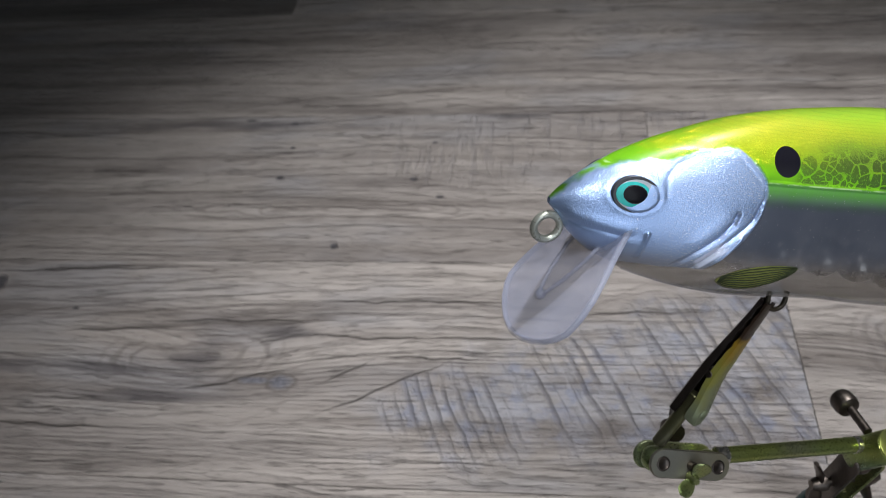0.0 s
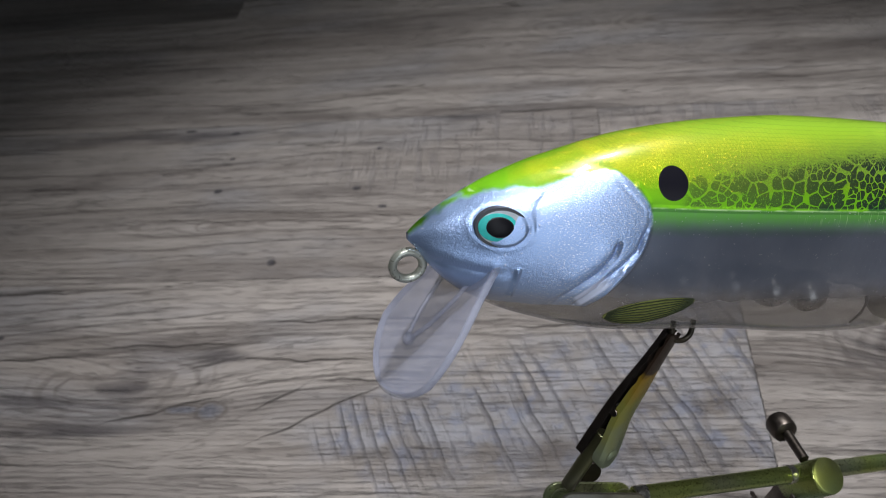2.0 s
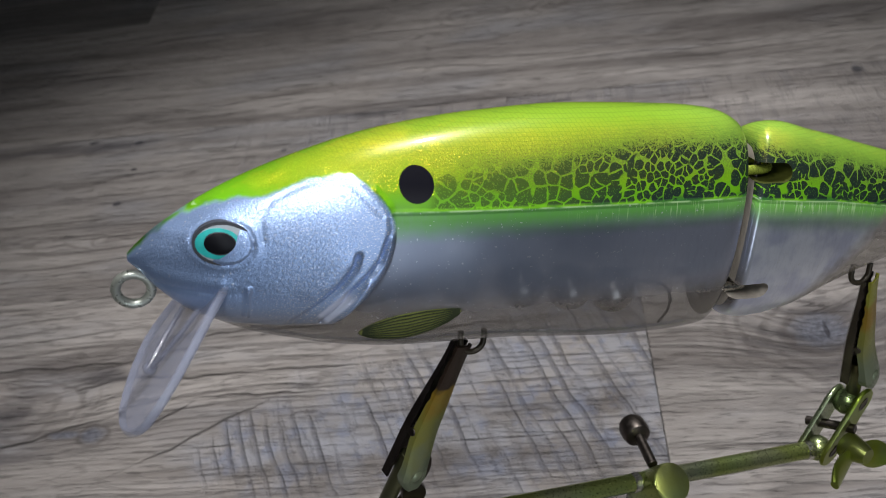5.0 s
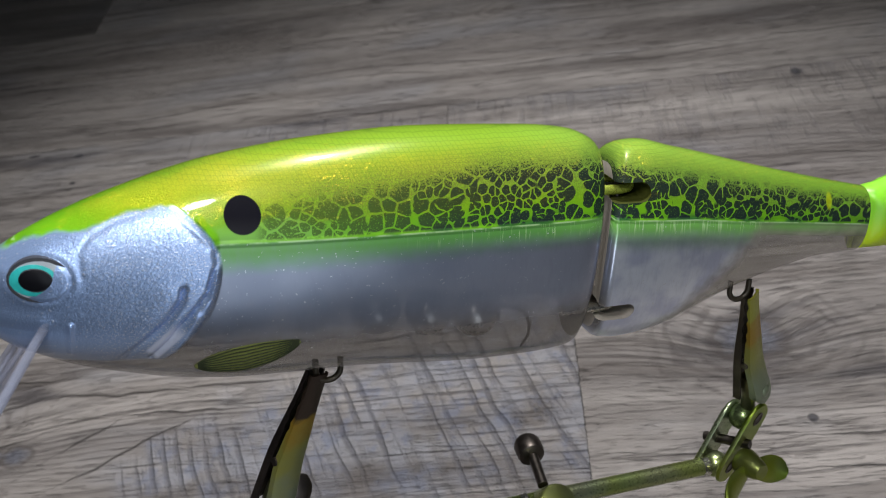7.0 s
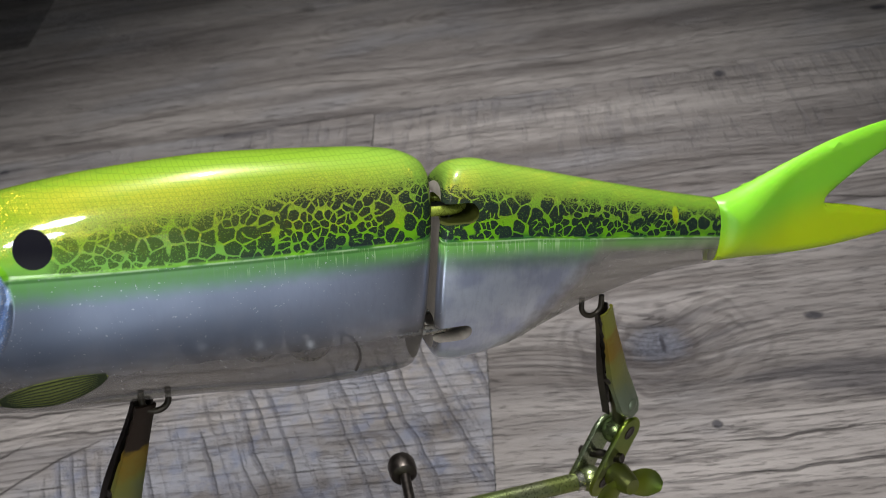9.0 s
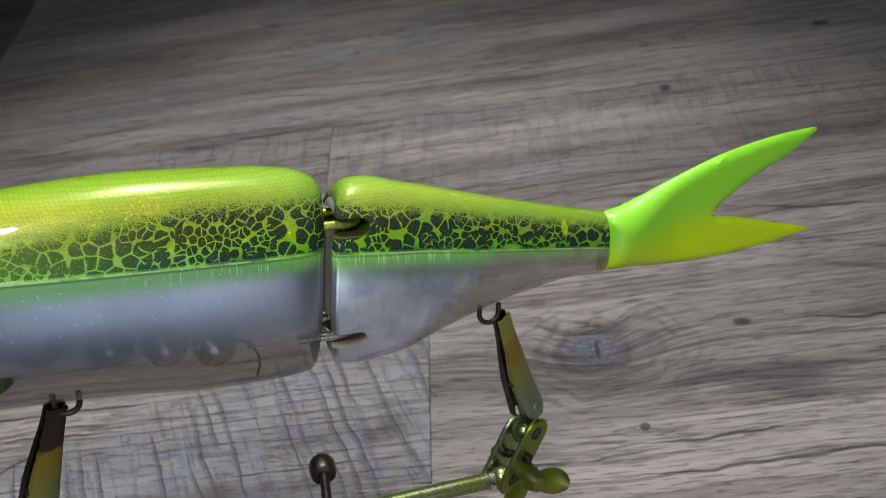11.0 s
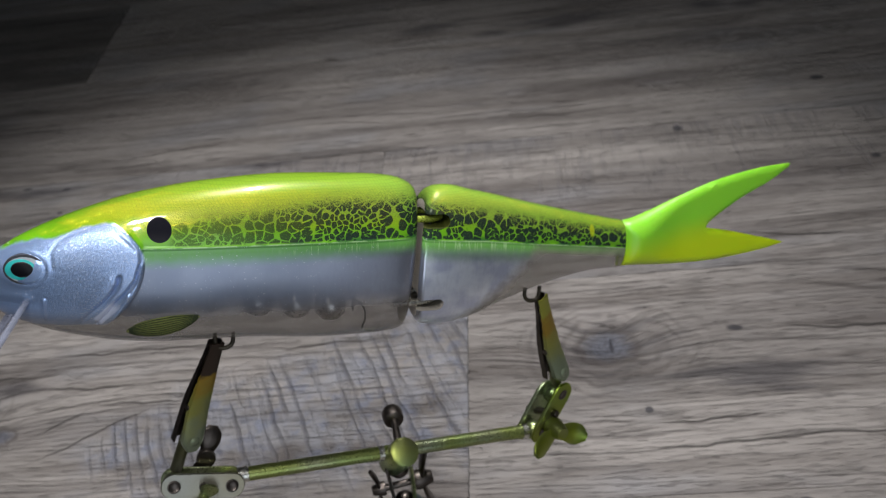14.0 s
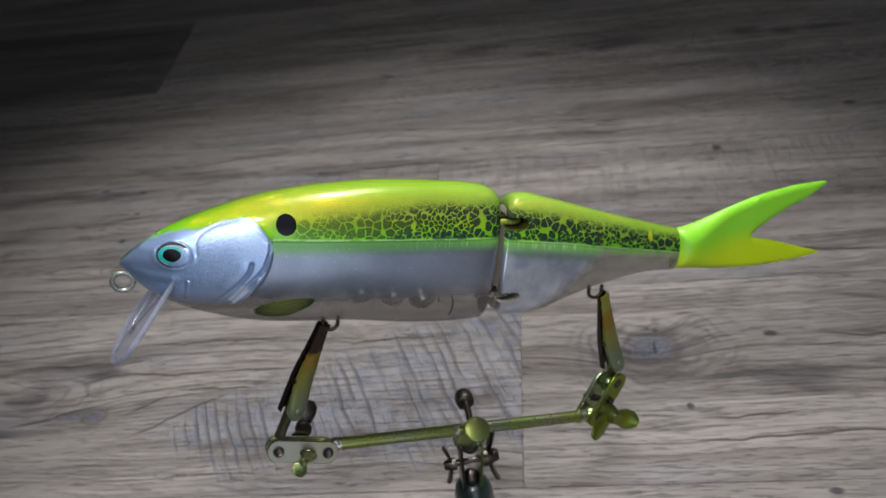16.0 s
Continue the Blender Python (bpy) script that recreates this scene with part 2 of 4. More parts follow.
    if here([(0.0, 0.45)]):  # fainter marks square to the grain
        upright = k.noise(k.vec(k.m("MULTIPLY", x, 190.0), k.m("MULTIPLY", y, 22.0), k.m("ADD", shift, 2.0)), 1.0, 3, 0.6)
        cross = k.m("MULTIPLY", k.m("MULTIPLY", k.step(y, 0.43, 0.47), k.step(y, 0.531, 0.529)), k.m("MULTIPLY", k.step(x, -0.14, -0.06), k.step(upright, 0.50, 0.64)))
        sawdark = k.m("MULTIPLY", cross, 0.45)
    # tan and grey ground, then darker layers
    col = k.mix(k.step(grain(3.0, 22.0, 3.0), 0.36, 0.66), (0.335, 0.305, 0.280), (0.215, 0.194, 0.180))
    col = lay(col, k.step(k.noise(k.vec(k.m("MULTIPLY", x, 9.0), k.m("MULTIPLY", y, 20.0), k.m("ADD", shift, 4.0)), 1.0, 3), 0.50, 0.70), 0.55, (0.255, 0.252, 0.262))
    col = lay(col, k.step(mid, 0.42, 0.72), 0.62, (0.135, 0.116, 0.103))
    col = lay(col, k.step(grain(5.0, 42.0, 21.0, 4.0, 0.6), 0.52, 0.74), 0.66, (0.085, 0.071, 0.065))
    col = lay(col, ring, 0.50, (0.105, 0.088, 0.080))
    col = lay(col, growth, 0.50, (0.072, 0.061, 0.056))
    col = lay(col, thinner, 0.34, (0.105, 0.091, 0.083))
    col = lay(col, k.step(fine, 0.44, 0.68), 0.22, (0.10, 0.087, 0.078))
    col = lay(col, fleck, 0.14, (0.42, 0.40, 0.375))
    col = lay(col, k.m("MULTIPLY", sawn, k.step(k.noise(pos, 60, 3), 0.30, 0.70)), 0.55, (0.28, 0.29, 0.33))
    col = lay(col, k.m("MULTIPLY", sawn, k.step(k.noise(pos, 75, 4, 0.6), 0.50, 0.66)), 0.5, (0.15, 0.17, 0.24))
    col = lay(col, sawdark, 0.45, (0.10, 0.098, 0.115))
    col = lay(col, pores, 0.35, (0.06, 0.052, 0.05))
    col = lay(col, k.m("MAXIMUM", crack, k.m("MULTIPLY", hair, 0.75)), 0.78, (0.045, 0.038, 0.035))
    spots, soft = 0.0, 0.0
    for cx, cy, rx, ry in here(STAINS_AND_SHADOW):
        soft = k.m("MAXIMUM", soft, k.step(k.m("ADD", k.m("SQRT", oval(cx, cy, rx * 1.3, ry * 1.2)), k.m("MULTIPLY", k.m("SUBTRACT", grain(22.0, 150.0, 41.0, 3.0, 0.6), 0.5), 2.6)), 1.35, 0.1))
    for cx, cy, rx, ry in here(SPOTS):
        spots = k.m("MAXIMUM", spots, k.step(k.m("ADD", oval(cx, cy, rx * 0.75, ry * 0.75), rag), 1.4, 0.3))
    col = lay(col, soft, 0.72, (0.060, 0.054, 0.058))
    # bluish hearts
    heart = k.mix(k.step(k.noise(pos, 420, 4, 0.65), 0.40, 0.62), (0.085, 0.087, 0.105), (0.15, 0.157, 0.19))
    for cx, cy, rx, ry in here(BLUE):
        d = k.m("ADD", k.m("SQRT", oval(cx, cy, rx, ry)), k.m("MULTIPLY", rag, 0.35))
        col = lay(col, k.step(d, 1.2, 0.3), 0.8, heart)
        col = lay(col, k.m("MULTIPLY", k.step(d, 0.78, 0.98), k.step(d, 1.3, 1.02)), 0.5, (0.075, 0.062, 0.055))
    col = lay(col, spots, 0.85, (0.045, 0.043, 0.05))
    tone = k.m("MULTIPLY_ADD", rnd, 0.05 * tone_scale, 1.0 * tone_scale)
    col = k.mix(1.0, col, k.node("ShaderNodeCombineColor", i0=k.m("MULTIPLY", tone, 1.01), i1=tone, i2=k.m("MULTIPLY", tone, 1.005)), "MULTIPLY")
    height = k.m("ADD", mid, k.m("MULTIPLY", fine, 0.4))
    for cut, depth in ((pores, 0.5), (growth, 0.7), (thinner, 0.35), (crack, 1.2), (hair, 1.0), (sawdark, 1.0), (ring, 0.2), (spots, 0.6)):
        height = k.m("SUBTRACT", height, k.m("MULTIPLY", cut, depth))
    height = k.m("MULTIPLY_ADD", grain(180.0, 1500.0, 0.0), 0.7, height)
    rough = k.step(fine, 0.3, 0.7, 0.42, 0.62)
    return k.end(k.principled(Base_Color=col, Roughness=rough, Specular_IOR_Level=0.3, Normal=k.bump(height, 0.8, 0.0022)))


WOOD = wood("weathered_oak_plank", 1.0)
# same wood with its colour scaled down to 0.6
DARK_WOOD = wood("dark_toned_plank", 0.6)
SAWN_WOOD = wood("rough_sawn_plank", 1.0, -0.5, 0.212, 0.161, 0.371)
KNOTTY_WOOD = wood("knotty_plank", 1.0, 0.161, 0.150, 1.0, 0.371)
CROSS_WOOD = wood("cross_marked_plank", 1.0, -0.5, 0.371, 1.0, 0.530)
FLAME_WOOD = wood("flame_figured_plank", 1.0, -0.5, 0.530, 1.0, 0.689)
STAINED_WOOD = wood("weather_stained_plank", 1.0, -0.5, 0.689, 1.0, 0.848)
GAP = gloss("plank_joint", (0.30, 0.28, 0.27), 0.8)


def plaster(name, colour):
    k = Nodes(name)
    v, x, y, z = k.xyz()
    a, b = k.noise(v, 60, 4), k.noise(v, 2, 3)
    col = k.mix(k.step(b, 0.3, 0.7), colour, tuple(c * 0.9 for c in colour))
    return k.end(k.principled(Base_Color=col, Roughness=0.85, Normal=k.bump(a, 0.2, 0.002)))


WALL = plaster("wall_paint", (0.45, 0.44, 0.42))
CEILING = plaster("ceiling_paint", (0.7, 0.7, 0.68))

# ---------------------------------------------------------------- materials: lure


def lure_paint():
    """Chartreuse back with a dark cell pattern, green flank line, pearl head and smoky clear belly; u along, v up, in millimetres."""
    k = Nodes("lure_paint")
    pos, x, y, z = k.xyz()
    u, v = k.m("MULTIPLY", x, 1000.0), k.m("MULTIPLY", z, 1000.0)
    wob = k.m("MULTIPLY", k.m("SUBTRACT", k.noise(pos, 300, 2), 0.5), 1.4)
    line = k.profile(u, [(55.0, 11.8), (80.0, 11.5), (107.0, 11.0), (146.5, 10.3), (148.0, 9.1), (172.0, 7.0), (194.0, 3.9), (234.0, -0.5)])
    up = k.m("SUBTRACT", v, line)
    # the pearl head, closed behind by the gill cover
    dv = k.m("SUBTRACT", v, 8.0)
    bend = k.m("MULTIPLY", k.m("MULTIPLY", dv, dv), k.step(v, 6.0, 10.0, 0.026, 0.062))
    gill = k.m("SUBTRACT", 53.6, bend)
    crown = k.profile(u, [(-1.3, 0.8), (4.0, 5.9), (10.0, 10.0), (15.8, 12.6), (22.0, 14.4), (26.6, 14.7), (30.7, 16.3), (36.4, 18.3), (42.7, 19.4), (54.0, 19.6)])
    head = k.m("MULTIPLY", k.step(k.m("ADD", u, k.m("MULTIPLY", wob, 0.6)), k.m("ADD", gill, 0.6), k.m("SUBTRACT", gill, 0.6)), k.step(k.m("SUBTRACT", k.m("ADD", v, wob), crown), 0.5, -0.5))
    chin = k.profile(u, [(0.0, -10.0), (12.0, -15.5), (18.0, -14.5), (23.5, -14.0), (29.0, -14.2), (36.0, -13.6), (42.0, -13.8)])
    head = k.m("MULTIPLY", head, k.step(k.m("SUBTRACT", v, chin), -0.5, 0.5))
    # cell pattern
    drift = k.m("ADD", k.m("MULTIPLY", k.m("SUBTRACT", k.noise(pos, 110, 2), 0.5), 5.0), k.m("MULTIPLY", k.m("SUBTRACT", k.noise(pos, 900, 2), 0.5), 0.7))
    cells = k.vec(k.m("ADD", u, drift), k.m("MULTIPLY", k.m("ADD", v, k.m("MULTIPLY", drift, 0.6)), 1.05), 0.0)

    def net(size, seed, line, ragged):
        """Rounded dark cells of one size, parted by thin uneven lines."""
        where = k.node("ShaderNodeVectorMath", props={"operation": "ADD"}, i0=cells, i1=(seed, seed * 0.7, 0.0))
        edge = k.node("ShaderNodeTexVoronoi", 0, props={"feature": "DISTANCE_TO_EDGE", "voronoi_dimensions": "2D"}, Vector=where, Scale=size, Randomness=1.0)
        core = k.node("ShaderNodeTexVoronoi", 0, props={"feature": "F1", "voronoi_dimensions": "2D"}, Vector=where, Scale=size, Randomness=1.0)
        thin = k.m("ADD", edge, k.m("MULTIPLY", k.m("SUBTRACT", k.noise(pos, 380, 3), 0.5), ragged))
        round_off = k.m("ADD", core, k.m("MULTIPLY", k.m("SUBTRACT", k.noise(pos, 600, 2), 0.5), 0.14))
        return k.m("MULTIPLY", k.step(thin, line, line + 0.05), k.step(round_off, 0.62, 0.54))

    big, small = net(0.265, 3.1, 0.026, 0.13), net(0.48, 7.7, 0.050, 0.22)
    patch = k.noise(pos, 85, 2)
    ink = k.m("MAXIMUM", k.m("MULTIPLY", big, k.step(patch, 0.54, 0.52)), k.m("MULTIPLY", small, k.step(patch, 0.48, 0.50)))
    speck = k.noise(pos, 3000, 2)
    reach = k.profile(u, [(58.0, 9.0), (85.0, 10.5), (115.0, 14.0), (147.0, 13.5), (149.0, 13.0), (180.0, 11.0), (234.0, 7.5)])
    high = k.m("SUBTRACT", k.m("ADD", up, k.m("MULTIPLY", wob, 1.6)), reach)
    thick = k.m("MULTIPLY", k.step(high, 2.5, -4.5), k.profile(u, [(58.0, 0.78), (90.0, 0.88), (112.0, 1.0)]))
    spray = k.step(k.m("SUBTRACT", thick, k.step(speck, 0.30, 0.70, 0.0, 0.8)), -0.06, 0.26)
    ink = k.m("MULTIPLY", k.m("MULTIPLY", ink, spray), k.m("MULTIPLY", k.step(up, 0.1, 0.9), k.step(u, 60.0, 64.0)))
    haze = k.m("MULTIPLY", k.m("MULTIPLY", k.step(high, -9.0, -3.0), k.step(high, 5.5, 0.0)), k.step(u, 54.0, 80.0, 0.0, 1.0))
    back = k.mix(k.step(up, 4.0, 17.0), (0.135, 0.38, 0.008), k.mix(k.step(u, 110.0, 150.0), (0.215, 0.37, 0.022), (0.25, 0.43, 0.05)))
    back = k.mix(k.m("MULTIPLY", haze, k.step(speck, 0.40, 0.60, 0.25, 0.85)), back, (0.095, 0.16, 0.030))
    net_line = k.node("ShaderNodeTexVoronoi", 0, props={"feature": "DISTANCE_TO_EDGE", "voronoi_dimensions": "2D"}, Vector=k.vec(k.m("MULTIPLY", k.m("ADD", u, k.m("MULTIPLY", v, 0.5)), 0.85), k.m("MULTIPLY", v, 1.2), 0.0), Scale=1.0, Randomness=0.22)
    back = k.mix(k.m("MULTIPLY", k.step(net_line, 0.13, 0.02), k.step(up, 8.0, 13.0, 0.0, 0.36)), back, (0.06, 0.16, 0.01))
    floor_shade = k.m("MULTIPLY", k.m("MULTIPLY", k.step(up, 2.6, 0.2), k.step(k.noise(pos, 130, 2), 0.40, 0.62)), k.step(u, 70.0, 110.0, 0.35, 0.9))
    back = k.mix(floor_shade, back, (0.012, 0.085, 0.022))
    back = k.mix(k.m("MULTIPLY", k.m("MULTIPLY", ink, k.step(u, 60.0, 125.0, 0.74, 0.97)), k.step(speck, 0.56, 0.70, 1.0, 0.72)), back, k.mix(k.step(u, 66.0, 120.0), (0.036, 0.052, 0.020), (0.008, 0.014, 0.018)))
    sx, sy = k.m("MULTIPLY", k.m("SUBTRACT", u, 218.0), 1 / 1.3), k.m("MULTIPLY", k.m("SUBTRACT", up, 6.3), 1 / 3.0)
    smear = k.step(k.m("ADD", k.m("ADD", k.m("MULTIPLY", sx, sx), k.m("MULTIPLY", sy, sy)), wob), 1.1, 0.5)
    back = k.mix(k.m("MULTIPLY", smear, 0.6), back, (0.42, 0.50, 0.005))
    # round shoulder spot
    du, dw = k.m("MULTIPLY", k.m("SUBTRACT", u, 58.7), 1 / 3.8), k.m("MULTIPLY", k.m("SUBTRACT", v, 17.4), 1 / 3.9)
    spot = k.step(k.m("ADD", k.m("MULTIPLY", du, du), k.m("MULTIPLY", dw, dw)), 1.06, 0.94)
    back = k.mix(spot, back, (0.008, 0.008, 0.012))
    # flank: green fading into pearl, then into the clear belly
    pearl = k.mix(k.step(k.noise(pos, 60, 2), 0.3, 0.7), (0.20, 0.228, 0.30), (0.255, 0.285, 0.36))
    pearl = k.mix(k.step(u, 90.0, 140.0), pearl, (0.40, 0.43, 0.53))
    pearl = k.mix(k.step(u, 147.0, 149.0), pearl, k.mix(k.step(k.noise(pos, 130, 4), 0.34, 0.66), (0.60, 0.64, 0.80), (0.86, 0.90, 1.0)))
    ticks = k.m("MULTIPLY", k.step(k.noise(k.vec(k.m("ADD", k.m("MULTIPLY", u, 1.7), k.m("MULTIPLY", wob, 0.25)), k.m("MULTIPLY", v, 0.10), 0.0), 1.0, 2), 0.575, 0.62), k.m("MULTIPLY", k.step(up, -4.5, -1.5), k.step(u, 90.0, 112.0)))
    flank = k.mix(k.step(k.m("ADD", up, wob), k.step(u, 147.0, 149.0, -7.5, -9.5), -1.5), pearl, k.mix(k.step(u, 120.0, 150.0), (0.095, 0.29, 0.055), (0.17, 0.44, 0.085)))
    flank = k.mix(k.m("MULTIPLY", ticks, 0.45), flank, (0.62, 0.85, 0.45))
    runs = k.step(k.noise(k.vec(k.m("ADD", k.m("MULTIPLY", u, 0.9), k.m("MULTIPLY", drift, 0.5)), k.m("MULTIPLY", v, 0.22), 3.0), 1.0, 3, 0.6), 0.44, 0.70)
    flank = k.mix(k.m("MULTIPLY", runs, 0.10), flank, (0.18, 0.19, 0.25))
    slope = k.m("MULTIPLY_ADD", k.m("SUBTRACT", u, 194.0), 0.95, -0.7)
    front_clear = k.m("MULTIPLY", k.step(k.m("ADD", v, k.m("MULTIPLY", wob, 2.0)), k.step(u, 40.0, 60.0, -4.0, -5.0), k.step(u, 40.0, 60.0, -13.0, -17.0)), k.step(u, 149.0, 147.0))
    rear_clear = k.m("MULTIPLY", k.step(k.m("SUBTRACT", k.m("ADD", v, k.m("MULTIPLY", wob, 4.0)), slope), 8.0, -5.0), k.step(u, 147.0, 149.0))
    clear = k.m("MAXIMUM", front_clear, rear_clear)
    flank = k.mix(clear, flank, k.mix(k.step(k.noise(pos, 90, 3), 0.3, 0.7), (0.20, 0.172, 0.148), (0.145, 0.125, 0.110)))
    flank = k.mix(k.m("MULTIPLY", rear_clear, 0.8), flank, k.mix(k.step(k.noise(pos, 150, 4), 0.35, 0.65), (0.24, 0.205, 0.17), (0.42, 0.365, 0.30)))
    flank = k.mix(k.m("MULTIPLY", k.step(k.noise(pos, 1500, 1), 0.725, 0.745), 0.5), flank, (0.7, 0.72, 0.75))
    flank = k.mix(k.m("MULTIPLY", k.m("MULTIPLY", rear_clear, k.step(k.m("ADD", up, k.m("MULTIPLY", wob, 0.6)), -5.0, -0.8)), k.step(u, 236.0, 205.0, 0.35, 0.9)), flank, (0.15, 0.36, 0.075))
    body = k.mix(k.m("MAXIMUM", k.step(up, -0.25, 0.25), k.m("MULTIPLY", k.step(u, 40.0, 34.0), k.step(v, -1.0, 2.0))), flank, back)
    ridge = k.m("MULTIPLY", k.m("MULTIPLY", k.step(up, -0.35, -0.1), k.step(up, 0.3, 0.05)), k.step(k.noise(pos, 200, 3), 0.38, 0.55))
    body = k.mix(k.m("MULTIPLY", ridge, 0.7), body, (0.42, 0.62, 0.30))
    glit = k.noise(pos, 2600, 3)
    foil = k.noise(k.vec(k.m("MULTIPLY", k.m("ADD", u, v), 0.55), k.m("MULTIPLY", k.m("SUBTRACT", v, u), 1.1), k.m("MULTIPLY", y, 1000.0)), 1.0, 3, 0.6)
    spark = k.step(k.noise(k.vec(k.m("MULTIPLY", u, 1.1), k.m("MULTIPLY", v, 2.2), y), 1.6, 3, 0.7), 0.56, 0.65)
    skin = k.mix(k.m("MAXIMUM", k.step(glit, 0.66, 0.72), k.m("MULTIPLY", spark, k.step(u, 22.0, 34.0))), (0.33, 0.46, 0.74), (0.97, 0.98, 1.0))
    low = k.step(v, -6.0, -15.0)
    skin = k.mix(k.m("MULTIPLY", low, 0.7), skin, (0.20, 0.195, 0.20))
    pa, pb = k.m("SUBTRACT", u, 38.0), k.m("ADD", v, 12.5)
    strip = k.m("MULTIPLY", k.step(k.m("ABSOLUTE", k.m("MULTIPLY", k.m("SUBTRACT", pb, pa), 0.707)), 1.9, 1.2), k.m("MULTIPLY", k.step(k.m("ADD", pa, pb), -0.5, 1.5), k.step(k.m("ADD", pa, pb), 15.0, 10.0)))
    skin = k.mix(strip, skin, (0.70, 0.76, 0.95))
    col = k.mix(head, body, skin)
    # how much the paint covers: solid back, thin pearl flank, clear belly
    cover = k.m("MAXIMUM", k.step(up, -7.0, -1.0), k.m("MULTIPLY_ADD", clear, -0.42, 0.93))
    cover = k.m("MAXIMUM", cover, k.m("MULTIPLY", head, k.step(v, -17.0, -9.0, 0.55, 0.97)))
    scales = k.node("ShaderNodeTexVoronoi", 0, props={"feature": "F1", "voronoi_dimensions": "2D"}, Vector=k.vec(k.m("MULTIPLY", k.m("ADD", u, k.m("MULTIPLY", v, 0.5)), 0.62), k.m("MULTIPLY", v, 0.80), 0.0), Scale=1.0, Randomness=0.12)
    seam = k.m("MULTIPLY", k.m("MULTIPLY", k.step(up, -0.9, -0.1), k.step(up, 0.9, 0.1)), k.m("SUBTRACT", 1.0, head))
    relief = k.m("ADD", k.m("ADD", k.m("MULTIPLY", scales, k.step(up, 13.0, 18.0, 0.0, 0.15)), k.m("MULTIPLY", seam, 2.5)), k.m("MULTIPLY", k.m("MULTIPLY", k.m("ADD", glit, k.m("MULTIPLY", foil, 1.3)), head), 0.75))
    metallic = k.m("MAXIMUM", k.m("MULTIPLY", head, 0.60), k.m("MULTIPLY", k.step(up, -1.0, -6.0), k.m("MULTIPLY_ADD", clear, -0.45, 0.78)))
    rough = k.m("MAXIMUM", k.m("MAXIMUM", k.m("MULTIPLY", head, 0.32), k.m("MULTIPLY", k.m("MAXIMUM", spot, ink), 0.6)), k.step(up, -4.0, 1.0, 0.31, 0.30))
    sh = k.principled(Base_Color=col, Metallic=metallic, Roughness=rough, Alpha=cover, Specular_IOR_Level=k.m("MULTIPLY_ADD", k.m("MAXIMUM", spot, k.m("MULTIPLY", ink, 0.9)), -0.30, k.step(up, 1.0, 6.0, 0.50, 0.32)), Specular_Tint=k.mix(k.step(up, 2.0, 8.0), (1, 1, 1), (1.0, 0.92, 0.5)),
                      Coat_Weight=k.m("ADD", k.m("MULTIPLY", k.step(up, 2.0, 9.0, 0.35, 0.8), k.m("MULTIPLY_ADD", k.m("MAXIMUM", spot, k.m("MULTIPLY", ink, 0.85)), -1.0, 1.0)), k.m("MULTIPLY", k.m("MULTIPLY", clear, k.step(up, 0.0, -4.0)), 0.5)), Coat_Roughness=k.step(up, -1.0, 4.0, 0.14, 0.03), Normal=k.bump(relief, 0.35, 0.00035))
    gold = k.node("ShaderNodeBsdfGlossy", Color=(1.0, 0.50, 0.03), Roughness=0.20, Normal=k.bump(k.noise(pos, 2600, 2), 0.9, 0.0005))
    share = k.m("MULTIPLY", k.m("MULTIPLY", k.step(up, 2.0, 7.0), k.m("SUBTRACT", 1.0, head)), k.m("MULTIPLY", k.m("SUBTRACT", 1.0, spot), k.m("MULTIPLY", k.step(up, 20.0, 12.0), k.m("MULTIPLY", k.m("MULTIPLY_ADD", ink, -0.22, 0.25), k.m("MULTIPLY", k.step(speck, 0.30, 0.60, 0.55, 1.15), k.m("MULTIPLY_ADD", haze, -0.6, 1.0))))))
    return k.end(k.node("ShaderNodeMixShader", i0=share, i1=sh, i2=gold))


def tail_rubber():
    k = Nodes("chartreuse_soft_plastic")
    pos, x, y, z = k.xyz()
    a = k.noise(pos, 40, 2)
    v, u = k.m("MULTIPLY", z, 1000.0), k.m("MULTIPLY", x, 1000.0)
    warm = k.step(k.m("ADD", k.m("ADD", v, k.m("MULTIPLY", a, 6.0)), k.m("MULTIPLY", k.m("SUBTRACT", u, 240.0), -0.22)), 8.0, -6.0)
    col = k.mix(k.m("MULTIPLY", warm, 0.95), (0.25, 0.63, 0.035), (0.51, 0.64, 0.008))
    return k.end(k.principled(Base_Color=col, Roughness=0.38, Subsurface_Weight=0.35, Subsurface_Radius=(0.004, 0.006, 0.001), Subsurface_Scale=0.5, Normal=k.bump(k.noise(pos, 600, 2), 0.08, 0.0003)))


def clear_plastic(name, tint, rough, alpha):
    k = Nodes(name)
    pos, x, y, z = k.xyz()
    a = k.noise(pos, 250, 3)
    col = k.mix(k.step(a, 0.3, 0.7), tint, tuple(c * 0.9 for c in tint))
    return k.end(k.principled(Base_Color=col, Roughness=rough, Alpha=alpha, Specular_IOR_Level=0.6, Coat_Weight=0.6, Coat_Roughness=0.08, Normal=k.bump(a, 0.05, 0.0002)))


PAINT = lure_paint()
TAIL = tail_rubber()
LIP = clear_plastic("frosted_clear_plastic", (0.34, 0.36, 0.47), 0.30, 0.42)
LIP_EDGE = clear_plastic("clear_plastic_edge", (0.36, 0.39, 0.50), 0.25, 0.30)
WIRE = metal("nickel_wire", (0.66, 0.64, 0.58), 0.26)
GOLD_WIRE = metal("green_gold_wire", (0.46, 0.56, 0.08), 0.28, 0.3, 0.6)
DARK_WIRE = metal("dark_wire", (0.16, 0.15, 0.14), 0.32)
BALL = metal("rattle_steel", (0.72, 0.69, 0.66), 0.28)
EYE_RIM = gloss("eye_silver", (0.34, 0.38, 0.42), 0.3, 0.15)
EYE_TEAL = gloss("eye_teal", (0.03, 0.42, 0.40), 0.35, 0.1, 0.25)
